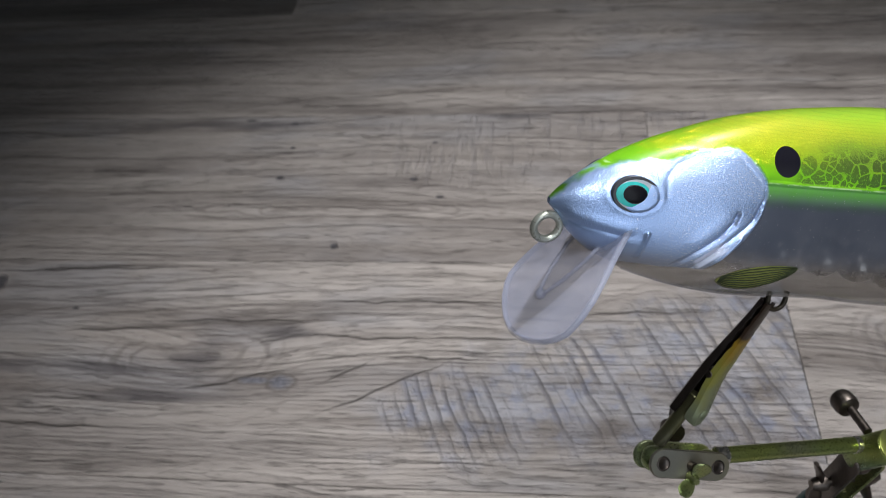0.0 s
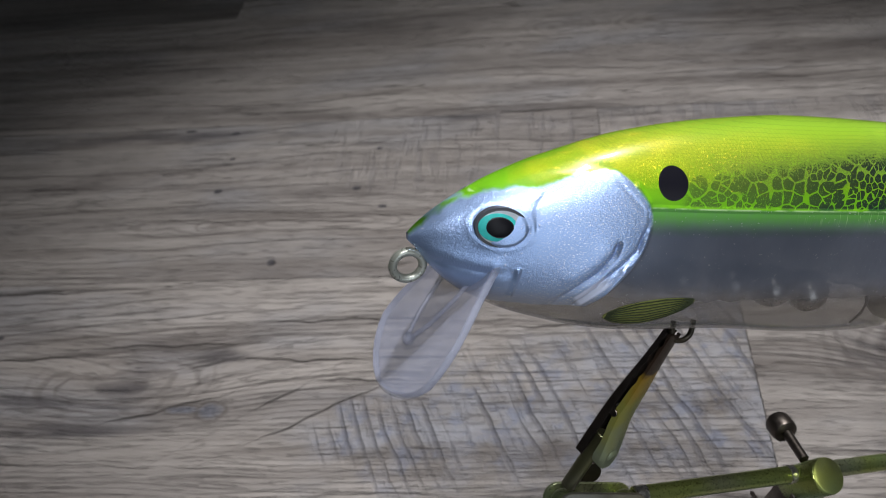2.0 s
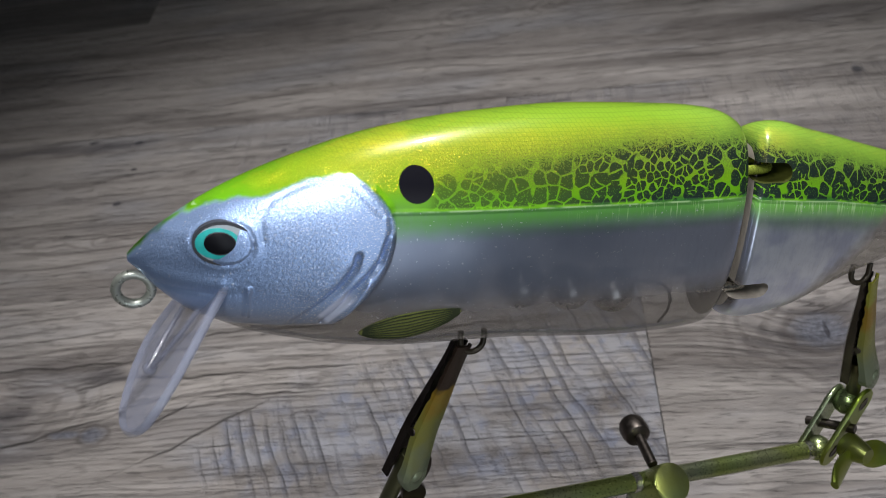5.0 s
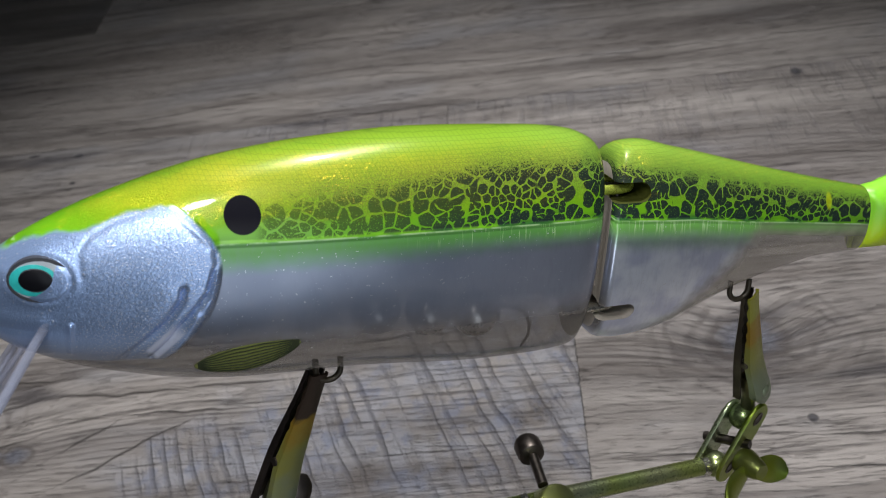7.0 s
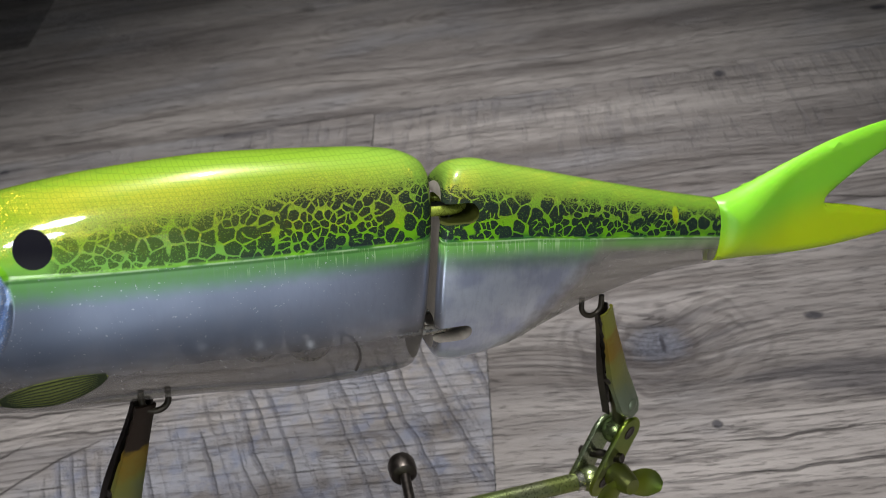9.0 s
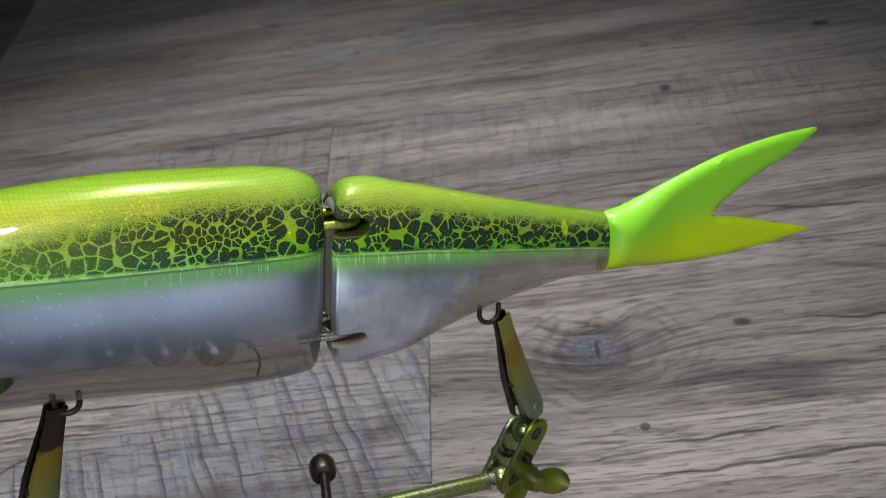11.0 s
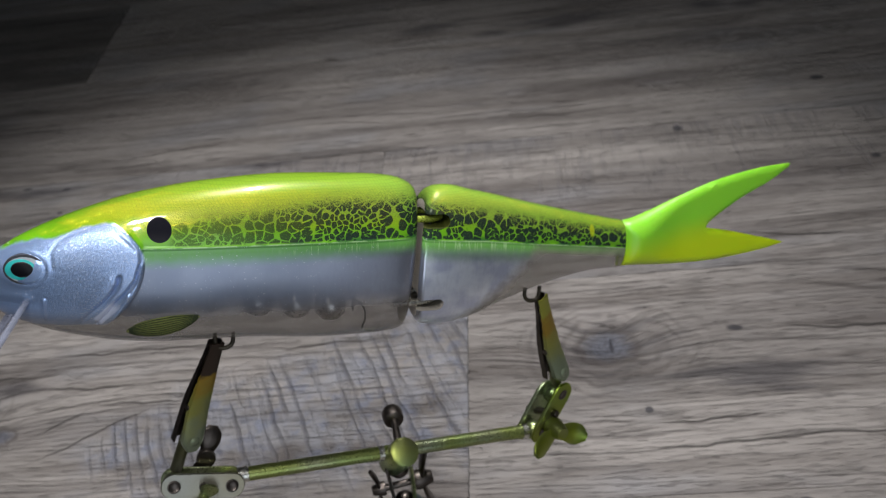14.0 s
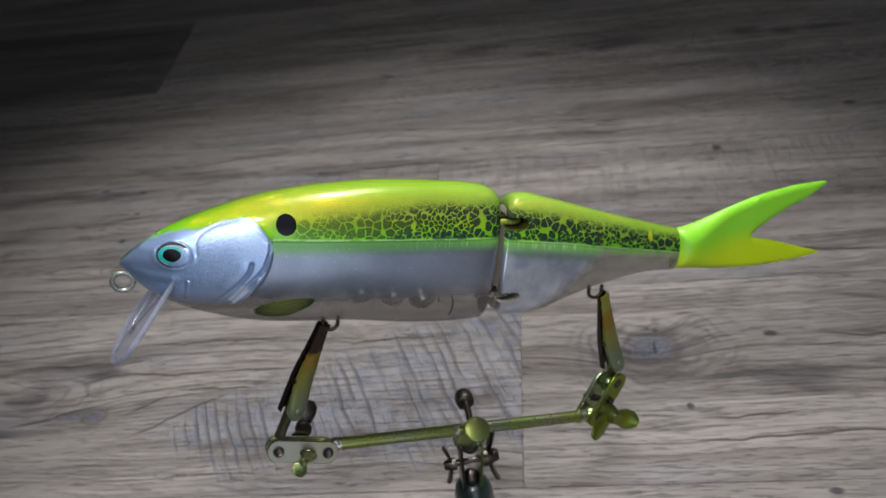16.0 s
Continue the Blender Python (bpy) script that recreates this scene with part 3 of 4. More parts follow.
EYE_BLACK = gloss("eye_black", (0.006, 0.006, 0.008), 0.3, 0.0, 0.15)
SOCKET = gloss("eye_socket", (0.045, 0.047, 0.055), 0.4, 0.0, 0.3)
RAY = gloss("fin_ray_black", (0.022, 0.032, 0.008), 0.9, 0.0)
FIN = gloss("fin_olive", (0.20, 0.22, 0.055), 0.6, 0.0, 0.25)
SLOT_GREEN = gloss("olive_joint_slot", (0.055, 0.062, 0.012), 0.35, 0.2)
CHAMBER = gloss("chamber_wall", (0.10, 0.09, 0.085), 0.5)
HANGER = metal("blackened_brass_wire", (0.055, 0.045, 0.03), 0.4, 0.3, 0.5)
TIE = metal("white_sprayed_wire", (0.46, 0.48, 0.42), 0.30, 0.3, 0.65)
INSIDE = gloss("joint_plastic", (0.42, 0.38, 0.33), 0.45)
STEEL = oversprayed("oversprayed_nickel", (0.18, 0.27, 0.075), 0.85, 0.30)
HUB_FACE = oversprayed("pale_green_overspray", (0.24, 0.33, 0.13), 0.95, 0.45)
BRIGHT = oversprayed("oversprayed_bright", (0.17, 0.25, 0.035), 1.0)
CLIP = oversprayed("oversprayed_clip", (0.10, 0.105, 0.035), 0.85)
CLIP_BELLY = clip_paint("sprayed_clip_belly", 0.118, 0.190, (0.035, 0.022, 0.015), 0.62, 0.80)
CLIP_REAR = clip_paint("sprayed_clip_rear", 0.092, 0.152, (0.28, 0.28, 0.04))
NICKEL = oversprayed("worn_nickel", (0.20, 0.21, 0.15), 0.45, 0.45)
BLACK = metal("blackened_steel", (0.10, 0.085, 0.075), 0.38)
GREEN_IRON = gloss("dark_green_enamel", (0.009, 0.022, 0.020), 0.35, 0.3)

# ---------------------------------------------------------------- geometry tools


def part(name, bm, material, parent, label="", smooth=True):
    me = bpy.data.meshes.new(name)
    bmesh.ops.recalc_face_normals(bm, faces=bm.faces)
    bm.to_mesh(me)
    bm.free()
    me.materials.append(material)
    if smooth:
        me.shade_smooth()
        me.set_sharp_from_angle(angle=radians(40))
    ob = new(name, me)
    ob.parent = parent
    return tagged(ob, label)


def curve(xs, ys):
    """A smooth curve through the points that does not overshoot."""
    xs, ys = np.array(xs, float), np.array(ys, float)
    h, d = np.diff(xs), np.diff(ys) / np.diff(xs)
    s = np.zeros(len(xs))
    for i in range(1, len(xs) - 1):
        if d[i - 1] * d[i] > 0:
            a, b = 2 * h[i] + h[i - 1], h[i] + 2 * h[i - 1]
            s[i] = (a + b) / (a / d[i - 1] + b / d[i])
    s[0], s[-1] = d[0], d[-1]

    def f(x):
        x = min(max(x, xs[0]), xs[-1])
        i = min(max(int(np.searchsorted(xs, x)) - 1, 0), len(h) - 1)
        t = (x - xs[i]) / h[i]
        return float((1 + 2 * t) * (1 - t) ** 2 * ys[i] + t * (1 - t) ** 2 * h[i] * s[i] + t * t * (3 - 2 * t) * ys[i + 1] + t * t * (t - 1) * h[i] * s[i + 1])

    return f


def rings(bm, loops, closed=True, caps=True):
    """Skin a row of equal loops of points."""
    rows = [[bm.verts.new(p) for p in loop] for loop in loops]
    n = len(rows[0])
    for a, b in zip(rows, rows[1:]):
        for i in range(n if closed else n - 1):
            j = (i + 1) % n
            bm.faces.new((a[i], a[j], b[j], b[i]))
    if caps:
        bm.faces.new(rows[0][::-1]), bm.faces.new(rows[-1])
    return rows


def across(axis):
    """Two directions square to an axis and to one another."""
    axis = Vector(axis).normalized()
    side = axis.cross(Vector((0, 0, 1)) if abs(axis.z) < 0.9 else Vector((1, 0, 0))).normalized()
    return axis, side, axis.cross(side)


def turned(bm, p0, p1, stations, n=24):
    """A lathe form from p0 to p1; stations: share of the way, radius."""
    p0, p1 = Vector(p0), Vector(p1)
    axis, a, b = across(p1 - p0)
    loops = []
    for t, r in stations:
        c = p0.lerp(p1, t)
        loops.append([c + r * (math.cos(k * math.tau / n) * a + math.sin(k * math.tau / n) * b) for k in range(n)])
    rings(bm, loops)


def rod(bm, p0, p1, r, n=20, bevel=0.12):
    length = (Vector(p1) - Vector(p0)).length
    e = min(r * bevel / length, 0.2)
    turned(bm, p0, p1, [(0, r * (1 - bevel)), (e, r), (1 - e, r), (1, r * (1 - bevel))], n)


def wire(bm, points, r, n=10, closed=False):
    """A round wire through points."""
    pts = [Vector(p) for p in points]
    loops, side = [], None
    for i, p in enumerate(pts):
        a, b = (pts[i - 1], pts[(i + 1) % len(pts)]) if closed else (pts[max(i - 1, 0)], pts[min(i + 1, len(pts) - 1)])
        axis = (b - a).normalized()
        side = across(axis)[1] if side is None else (side - axis * side.dot(axis)).normalized()
        up = axis.cross(side)
        loops.append([p + r * (math.cos(k * math.tau / n) * side + math.sin(k * math.tau / n) * up) for k in range(n)])
    if closed:
        loops.append(loops[0])
    rings(bm, loops, caps=not closed)
    if closed:
        bmesh.ops.remove_doubles(bm, verts=bm.verts, dist=1e-7)


def ball(bm, centre, r, seg=24):
    bmesh.ops.create_uvsphere(bm, u_segments=seg, v_segments=seg // 2, radius=r, matrix=Matrix.Translation(centre))


def inside(poly, x, y):
    hit = False
    for (x0, y0), (x1, y1) in zip(poly, poly[1:] + poly[:1]):
        if (y0 > y) != (y1 > y) and x < (x1 - x0) * (y - y0) / (y1 - y0) + x0:
            hit = not hit
    return hit


def edge_gap(poly, x, y):
    """The distance to an outline."""
    best = 1e9
    for (x0, y0), (x1, y1) in zip(poly, poly[1:] + poly[:1]):
        ex, ey = x1 - x0, y1 - y0
        t = min(max(((x - x0) * ex + (y - y0) * ey) / (ex * ex + ey * ey + 1e-12), 0), 1)
        best = min(best, math.hypot(x - x0 - t * ex, y - y0 - t * ey))
    return best


def plate(bm, poly, thick, spacing, place):
    """A plate with the outline poly; thick(x, y, gap) is its half thickness; place(x, y, side) lays it into the scene."""
    xs, ys = [p[0] for p in poly], [p[1] for p in poly]
    pts = [Vector(p) for p in poly]
    gx = min(xs)
    while gx < max(xs):
        gy = min(ys)
        while gy < max(ys):
            if inside(poly, gx, gy) and edge_gap(poly, gx, gy) > spacing * 0.4:
                pts.append(Vector((gx, gy)))
            gy += spacing
        gx += spacing
    ring = list(range(len(poly)))
    flat, _, faces, *_ = mathutils.geometry.delaunay_2d_cdt(pts, [], [ring], 1, 1e-6)
    gaps = [edge_gap(poly, p.x, p.y) for p in flat]
    top = [bm.verts.new(place(p.x, p.y, thick(p.x, p.y, g))) for p, g in zip(flat, gaps)]
    low = [bm.verts.new(place(p.x, p.y, -thick(p.x, p.y, g))) for p, g in zip(flat, gaps)]
    edges = {}
    for f in faces:
        bm.faces.new([top[i] for i in f]), bm.faces.new([low[i] for i in reversed(f)])
        for i, j in zip(f, f[1:] + f[:1]):
            edges[(i, j)] = True
    for i, j in edges:
        if (j, i) not in edges:
            bm.faces.new((top[j], top[i], low[i], low[j]))


def closed_outline(points, n=8):
    """A round outline through points (Catmull-Rom); a point given twice is a corner."""
    out, m = [], len(points)
    for i in range(m):
        p0, p1, p2, p3 = (Vector(points[(i + k) % m]) for k in (-1, 0, 1, 2))
        if (p1 - p2).length < 1e-9:
            continue
        for s in range(n):
            t = s / n
            q = 0.5 * (2 * p1 + (p2 - p0) * t + (2 * p0 - 5 * p1 + 4 * p2 - p3) * t * t + (3 * p1 - p0 - 3 * p2 + p3) * t ** 3)
            out.append((q.x, q.y))
    return out


# ---------------------------------------------------------------- setting: room shell
def box(name, lo, hi, material, label="", category=""):
    bm = bmesh.new()
    size, mid = Vector(hi) - Vector(lo), (Vector(hi) + Vector(lo)) / 2
    bmesh.ops.create_cube(bm, size=1, matrix=Matrix.Translation(mid) @ Matrix.Diagonal((*size, 1)))
    return tagged(part(name, bm, material, None, smooth=False), label, category, kind="structure")


X0, X1, Y0, Y1, H = -1.9, 2.1, -1.4, 2.2, 2.4
floor = box("floor", (X0 - 0.1, Y0 - 0.1, -0.06), (X1 + 0.1, Y1 + 0.1, -0.0035), GAP, "grey-brown weathered oak plank floor", "floor")
box("wall_west", (X0 - 0.1, Y0 - 0.1, -0.0035), (X0, Y1 + 0.1, H), WALL, "plain painted wall", "wall")
box("wall_east", (X1, Y0 - 0.1, -0.0035), (X1 + 0.1, Y1 + 0.1, H), WALL, "plain painted wall", "wall")
box("wall_north", (X0, Y1, -0.0035), (X1, Y1 + 0.1, H), WALL, "plain painted wall", "wall")
# south wall in four pieces, leaving an added opening for the fill lamp
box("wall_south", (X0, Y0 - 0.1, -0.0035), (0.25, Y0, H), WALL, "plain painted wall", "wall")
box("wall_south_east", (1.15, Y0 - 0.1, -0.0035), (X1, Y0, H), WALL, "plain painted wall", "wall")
box("wall_south_sill", (0.25, Y0 - 0.1, -0.0035), (1.15, Y0, 0.1), WALL, "plain painted wall below an added opening", "wall")
box("wall_south_head", (0.25, Y0 - 0.1, 1.8), (1.15, Y0, H), WALL, "plain painted wall above an added opening", "wall")
box("ceiling", (X0 - 0.1, Y0 - 0.1, H), (X1 + 0.1, Y1 + 0.1, H + 0.1), CEILING, "plain white ceiling", "ceiling")

# ---------------------------------------------------------------- the lure's own axes: u along the body, v up its height, n out of its side
NOSE = Vector((0.0259, 0.1685, 0.2300))
AXIS_U, AXIS_N = Vector((0.9143, 0.2753, -0.2970)).normalized(), Vector((0.3750, -0.8523, 0.3647))
AXIS_N = (AXIS_N - AXIS_U * AXIS_N.dot(AXIS_U)).normalized()
AXIS_V = AXIS_N.cross(AXIS_U)
LURE = Matrix.Translation(NOSE) @ Matrix((AXIS_U, -AXIS_N, AXIS_V)).transposed().to_4x4()
MM = 0.001


def uvn(u, v, n=0.0):
    """A point of the lure in its own frame, from millimetres."""
    return Vector((u * MM, -n * MM, v * MM))


def at(u, v, n=0.0):
    """The same point in the room."""
    return LURE @ uvn(u, v, n)


lure = new("fishing_lure")
lure.matrix_world = LURE
tagged(lure, "chartreuse two-piece jointed fishing lure with pearl head and clear lip", "fishing lure")

top_f = curve([-1.3, 1.6, 5.3, 17.6, 33, 54, 76, 100, 127, 138, 143.4, 146, 147], [1.2, 4.0, 6.9, 14.4, 20.8, 26.9, 30.2, 31.8, 31.1, 29.8, 28.2, 26.6, 25.2])
bot_f = curve([-1.3, 1.2, 3.8, 11.7, 16.7, 22, 32, 43, 58, 82, 118, 130, 139.5, 143.8, 146, 147], [-0.6, -3.0, -6.2, -12.8, -15.2, -17.7, -20.8, -23.4, -25.2, -25.9, -28.7, -28.8, -28.4, -28.1, -27.4, -26.2])
wid_f = curve([-1.3, 1.4, 5, 12, 20, 35, 50, 75, 110, 137, 141.5, 144, 146, 147], [1.0, 3.2, 5.6, 8.8, 11.4, 14.0, 16.0, 17.0, 16.2, 14.8, 14.2, 13.4, 12.0, 10.4])
top_r = curve([148, 148.4, 149.2, 152, 157, 171, 191, 202, 222, 234], [21.0, 22.6, 24.0, 25.9, 26.3, 23.8, 19.0, 16.4, 12.0, 9.6])
bot_r = curve([148, 148.8, 150, 156, 169, 182, 197, 211, 223, 234], [-23.8, -25.6, -26.6, -27.6, -26.0, -21.0, -15.8, -12.2, -10.2, -9.9])
wid_r = curve([148, 148.8, 150.5, 160, 180, 205, 234], [11.0, 12.2, 13.0, 12.6, 10.2, 7.2, 5.6])
POW = 0.88


def section_n(top, bot, wid, u, v):
    """How far the body's side stands out at u, v."""
    c, h = (top(u) + bot(u)) / 2, (top(u) - bot(u)) / 2
    s = min(abs(v - c) / h, 1.0) ** (1 / POW)
    return wid(u) * math.sqrt(max(1 - s * s, 0)) ** POW


def smooth(x, lo, hi):
    t = min(max((x - lo) / (hi - lo), 0), 1)
    return t * t * (3 - 2 * t)


def segment_gap(u, v, a, b):
    ex, ey = b[0] - a[0], b[1] - a[1]
    t = min(max(((u - a[0]) * ex + (v - a[1]) * ey) / (ex * ex + ey * ey), 0), 1)
    return math.hypot(u - a[0] - t * ex, v - a[1] - t * ey)


OPERCLE = [(49.8, 16.8), (52.6, 12.8), (52.8, 8.0), (50.6, 1.5), (47.6, -2.3), (44.6, -5.3), (41.6, -9.1), (38.0, -13.0)]
CHEEK = [(26.2, 6.0), (26.0, 10.6), (28.3, 13.8), (33.3, 16.6), (38.8, 18.2), (45.1, 18.2), (49.8, 15.6)]
HOOK = [(45.8, 3.0), (45.2, 0.2), (41.8, -4.3), (37.4, -8.4), (31.4, -14.0)]
LOW_RIM = [(33.0, -15.6), (38.5, -16.4), (42.2, -14.0), (45.0, -8.8), (48.2, -3.4)]
JAW = [(3.0, -1.6), (10.0, -3.2), (17.0, -3.9)]


def line_gap(u, v, line):
    return min(segment_gap(u, v, a, b) for a, b in zip(line, line[1:]))


def head_relief(u, v):
    """Gill cover, cheek, brow and eye socket, in millimetres outwards."""
    g = 53.6 - (v - 8) ** 2 * (0.062 if v > 8 else 0.026)
    cover = smooth(g - u, -0.2, 1.0) * smooth(u, 20, 42) * smooth(v, -19, -13) * smooth(20.5 - v, 0, 3)
    lift = 0.9 * cover
    for line, wide, deep in ((OPERCLE, 0.5, -0.8), (CHEEK, 0.6, -0.22), (HOOK, 0.55, -0.95), (LOW_RIM, 0.6, 0.5), (JAW, 1.9, 0.4)):
        lift += deep * math.exp(-(line_gap(u, v, line) / wide) ** 2)
    for a, b, wide, deep in (((4, -5.6), (20, -7.6), 1.6, -0.25), ((23.0, -4.6), (22.3, -11.4), 0.6, -0.7), ((43.0, 1.6), (36.0, -6.0), 2.2, 0.25), ((45.0, 17.4), (51.0, 11.5), 0.5, -0.25)):
        lift += deep * math.exp(-(segment_gap(u, v, a, b) / wide) ** 2)
    r = math.hypot((u - 18.2) / 5.9, (v - 5.6) / 4.4)
    lift += 0.14 * math.exp(-((r - 1.22) / 0.16) ** 2) - 0.5 * smooth(1.1 - r, 0, 0.2)
    return lift


def front_n(u, v):
    base = section_n(top_f, bot_f, wid_f, u, v)
    return base + (head_relief(u, v) if u < 58 else 0) * smooth(base, 1.5, 5)


def lean_f(u, v):
    return 0.066 * smooth(u, 110, 146) * (v + 2) - 2.1 * smooth(u, 134, 146)


def front_body():
    bm = bmesh.new()
    us = list(np.linspace(-1.3, 1, 9)[:-1]) + list(np.linspace(1, 58, 150)[:-1]) + list(np.linspace(58, 138, 40)[:-1]) + list(np.linspace(138, 147, 18))
    loops = []
    for u in us:
        c, h = (top_f(u) + bot_f(u)) / 2, (top_f(u) - bot_f(u)) / 2
        loop = []
        for i in range(340):
            a = math.tau * i / 340
            s, k = math.sin(a), math.cos(a)
            v = c + h * math.copysign(abs(s) ** POW, s)
            n = math.copysign(abs(k) ** POW, k) * wid_f(u)
            if u < 58:
                n += math.copysign(head_relief(u, v) * smooth(abs(n), 1.5, 5), k)
            loop.append(uvn(u + lean_f(u, v), v, n))
        loops.append(loop)
    rings(bm, loops)
    ob = part("front_body", bm, PAINT, lure, "pearl head, chartreuse back with dark cells, clear belly")
    ob.data.materials.append(INSIDE)
    for f in ob.data.polygons:
        if len(f.vertices) > 8 and f.center.x > 0.1:
            f.material_index = 1
    return ob


def rear_body():
    bm = bmesh.new()
    us = list(np.linspace(148, 151, 10)[:-1]) + list(np.linspace(151, 234.2, 60))
    loops = []
    for u in us:
        c, h, w = (top_r(u) + bot_r(u)) / 2, (top_r(u) - bot_r(u)) / 2, wid_r(u)
        loop = []
        for i in range(96):
            a = math.tau * i / 96
            s, k = math.sin(a), math.cos(a)
            v = c + h * math.copysign(abs(s) ** POW, s)
            n = math.copysign(abs(k) ** POW, k) * w
            loop.append((u, v, n))
        loops.append(loop)
    c0, mouth = (top_r(148) + bot_r(148)) / 2, []
    for r in (0.05, 0.3, 0.6, 0.85):
        mouth.append([(148.0, c0 + r * (v - c0), r * n) for u, v, n in loops[0]])

    def lay(u, v, n):
        near = smooth(u, 172, 148)
        return uvn(u - 0.6 + (1.9 + 0.05 * v - 3.6 * (n / 13) ** 2) * near, v, n)

    rows = rings(bm, [[lay(*p) for p in loop] for loop in mouth + loops])
    shared = set(v for row in rows[:5] for v in row)
    for f in bm.faces:
        f.material_index = 2 if all(v in shared for v in f.verts) else 0
    ob = part("rear_body", bm, PAINT, lure, "chartreuse rear half with dark cells and clear belly")
    # two slots for the joint eyes, cut through from side to side
    cut = bmesh.new()
    for u0, u1, v, r in ((140, 155.4, 15.4, 2.4), (140, 154.2, -16.4, 2.3)):
        outline = [(u0, v - r), (u1, v - r)] + [(u1 + r * math.sin(t * math.pi / 8), v - r * math.cos(t * math.pi / 8)) for t in range(1, 8)] + [(u1, v + r), (u0, v + r)]
        rings(cut, [[uvn(a, b, -20) for a, b in outline], [uvn(a, b, 20) for a, b in outline]])

    bmesh.ops.recalc_face_normals(cut, faces=cut.faces)
    for f in cut.faces:
        f.material_index = 1 if f.calc_center_median().z > 0 else 2
    me = bpy.data.meshes.new("slot_cutter")
    cut.to_mesh(me)
    cut.free()
    me.materials.append(PAINT), me.materials.append(SLOT_GREEN)
    ob.data.materials.append(SLOT_GREEN), ob.data.materials.append(INSIDE)
    tool = new("slot_cutter", me)
    tool.matrix_world = LURE
    mod = ob.modifiers.new("slots", "BOOLEAN")
    mod.object, mod.operation, mod.solver = tool, "DIFFERENCE", "EXACT"
    bpy.context.view_layer.update()
    done = bpy.data.meshes.new_from_object(ob.evaluated_get(bpy.context.evaluated_depsgraph_get()))
    ob.modifiers.clear()
    ob.data = done
    bpy.data.objects.remove(tool)
    done.shade_smooth()
    done.set_sharp_from_angle(angle=radians(38))
    return ob


front_body()
rear_body()


def tail_fin():
    outline = closed_outline([(233.2, 8.8), (233.2, 8.8), (238, 10.2), (244.6, 12.4), (256.4, 17.4), (274.5, 24.2), (293.3, 28.8), (309, 30.9), (311, 30.2), (308.5, 28.0), (301.4, 23.2), (289.1, 16.8), (277.6, 9.0), (274.0, 5.4), (275.2, 4.4),
                              (285, 2.9), (299.2, -0.2), (312.6, -3.1), (313.2, -3.8), (311, -4.4), (300.6, -6.7), (280.8, -9.4), (261.2, -10.2), (244, -9.7), (238, -9.6), (233.2, -9.4), (233.2, -9.4)], 5)

    def thick(x, y, gap):
        full = 5.2 * smooth(x, 264, 231) + 1.7 * smooth(x, 318, 245) + 0.4
        reach = 1.2 + 8.5 * smooth(x, 262, 231) + 2.2 * smooth(x, 310, 250)
        t = min(gap / reach, 1.0)
        return 0.25 + full * math.sqrt(max(1 - (1 - t) ** 2, 0))

    bm = bmesh.new()
    plate(bm, outline, thick, 1.6, lambda x, y, s: uvn(x, y, s))
    part("tail_fin", bm, TAIL, lure, "forked soft plastic chartreuse tail fin")


tail_fin()

# clear diving lip: s runs from the head to the tip, w across
LIP_ROOT, LIP_WAY, LIP_OUT = (20.9, -0.6), (-math.cos(radians(55)), -math.sin(radians(55))), (-math.sin(radians(55)), math.cos(radians(55)))
lip_half = curve([-2, 0, 10, 19, 28, 34, 39.5, 43, 45.2, 46], [9.5, 10, 13.5, 17.8, 21.0, 21.4, 18.0, 12.0, 6.0, 0.8])


def lip_at(s, w, t=0.0):
    return uvn(LIP_ROOT[0] + s * LIP_WAY[0] + t * LIP_OUT[0], LIP_ROOT[1] + s * LIP_WAY[1] + t * LIP_OUT[1], w - 1.0)


def diving_lip():
    ss = [1, 6, 12, 18, 24, 28.5, 32, 35.5, 38.5, 41.5, 43.5, 44.9, 45.7]
    outline = [(s, lip_half(s)) for s in ss] + [(46, 0)] + [(s, -lip_half(s)) for s in reversed(ss)]
    bm = bmesh.new()
    plate(bm, outline, lambda x, y, g: 0.75 + 0.25 * smooth(2.2 - g, 0, 1.0), 3.0, lip_at)
    lip = part("diving_lip", bm, LIP, lure, "frosted clear plastic diving lip")
    bm = bmesh.new()
    wire(bm, [lip_at(*p) for p in outline], 0.85 * MM, 8)
    part("rim", bm, LIP_EDGE, lip)
    for side in (-1, 1):
        bm = bmesh.new()
        wire(bm, [lip_at(s, side * w, 1.0) for s, w in ((2, 7.0), (10, 7.2), (18, 6.4), (26, 4.4), (31, 2.0), (33, 0.6))], 0.6 * MM, 8)
        part("rib", bm, LIP, lip)
    bm = bmesh.new()
    ball(bm, lip_at(33, 0, 0.8), 1.7 * MM, 14)
    part("boss", bm, LIP, lip)


diving_lip()


def oval_cap(u0, v0, ru, rv, side, lift, dome, top):
    """A domed oval lying on the body's side."""
    bm = bmesh.new()
    loops = []
    for r in np.linspace(1.0, 0.04, 9):
        loop = []
        for i in range(40):
            a = math.tau * i / 40
            u, v = u0 + ru * r * math.cos(a), v0 + rv * r * math.sin(a)
            loop.append(uvn(u, v, side * (top(u, v) + lift + dome * (1 - r * r))))
        loops.append(loop)
    base = [uvn(u0 + ru * math.cos(math.tau * i / 40), v0 + rv * math.sin(math.tau * i / 40), side * (top(u0, v0) - 2.5)) for i in range(40)]
    rings(bm, [base] + loops)
    return bm


def eye_plane(u, v):
    return 10.45 + 0.16 * (u - 18.2) - 0.10 * (v - 5.6)


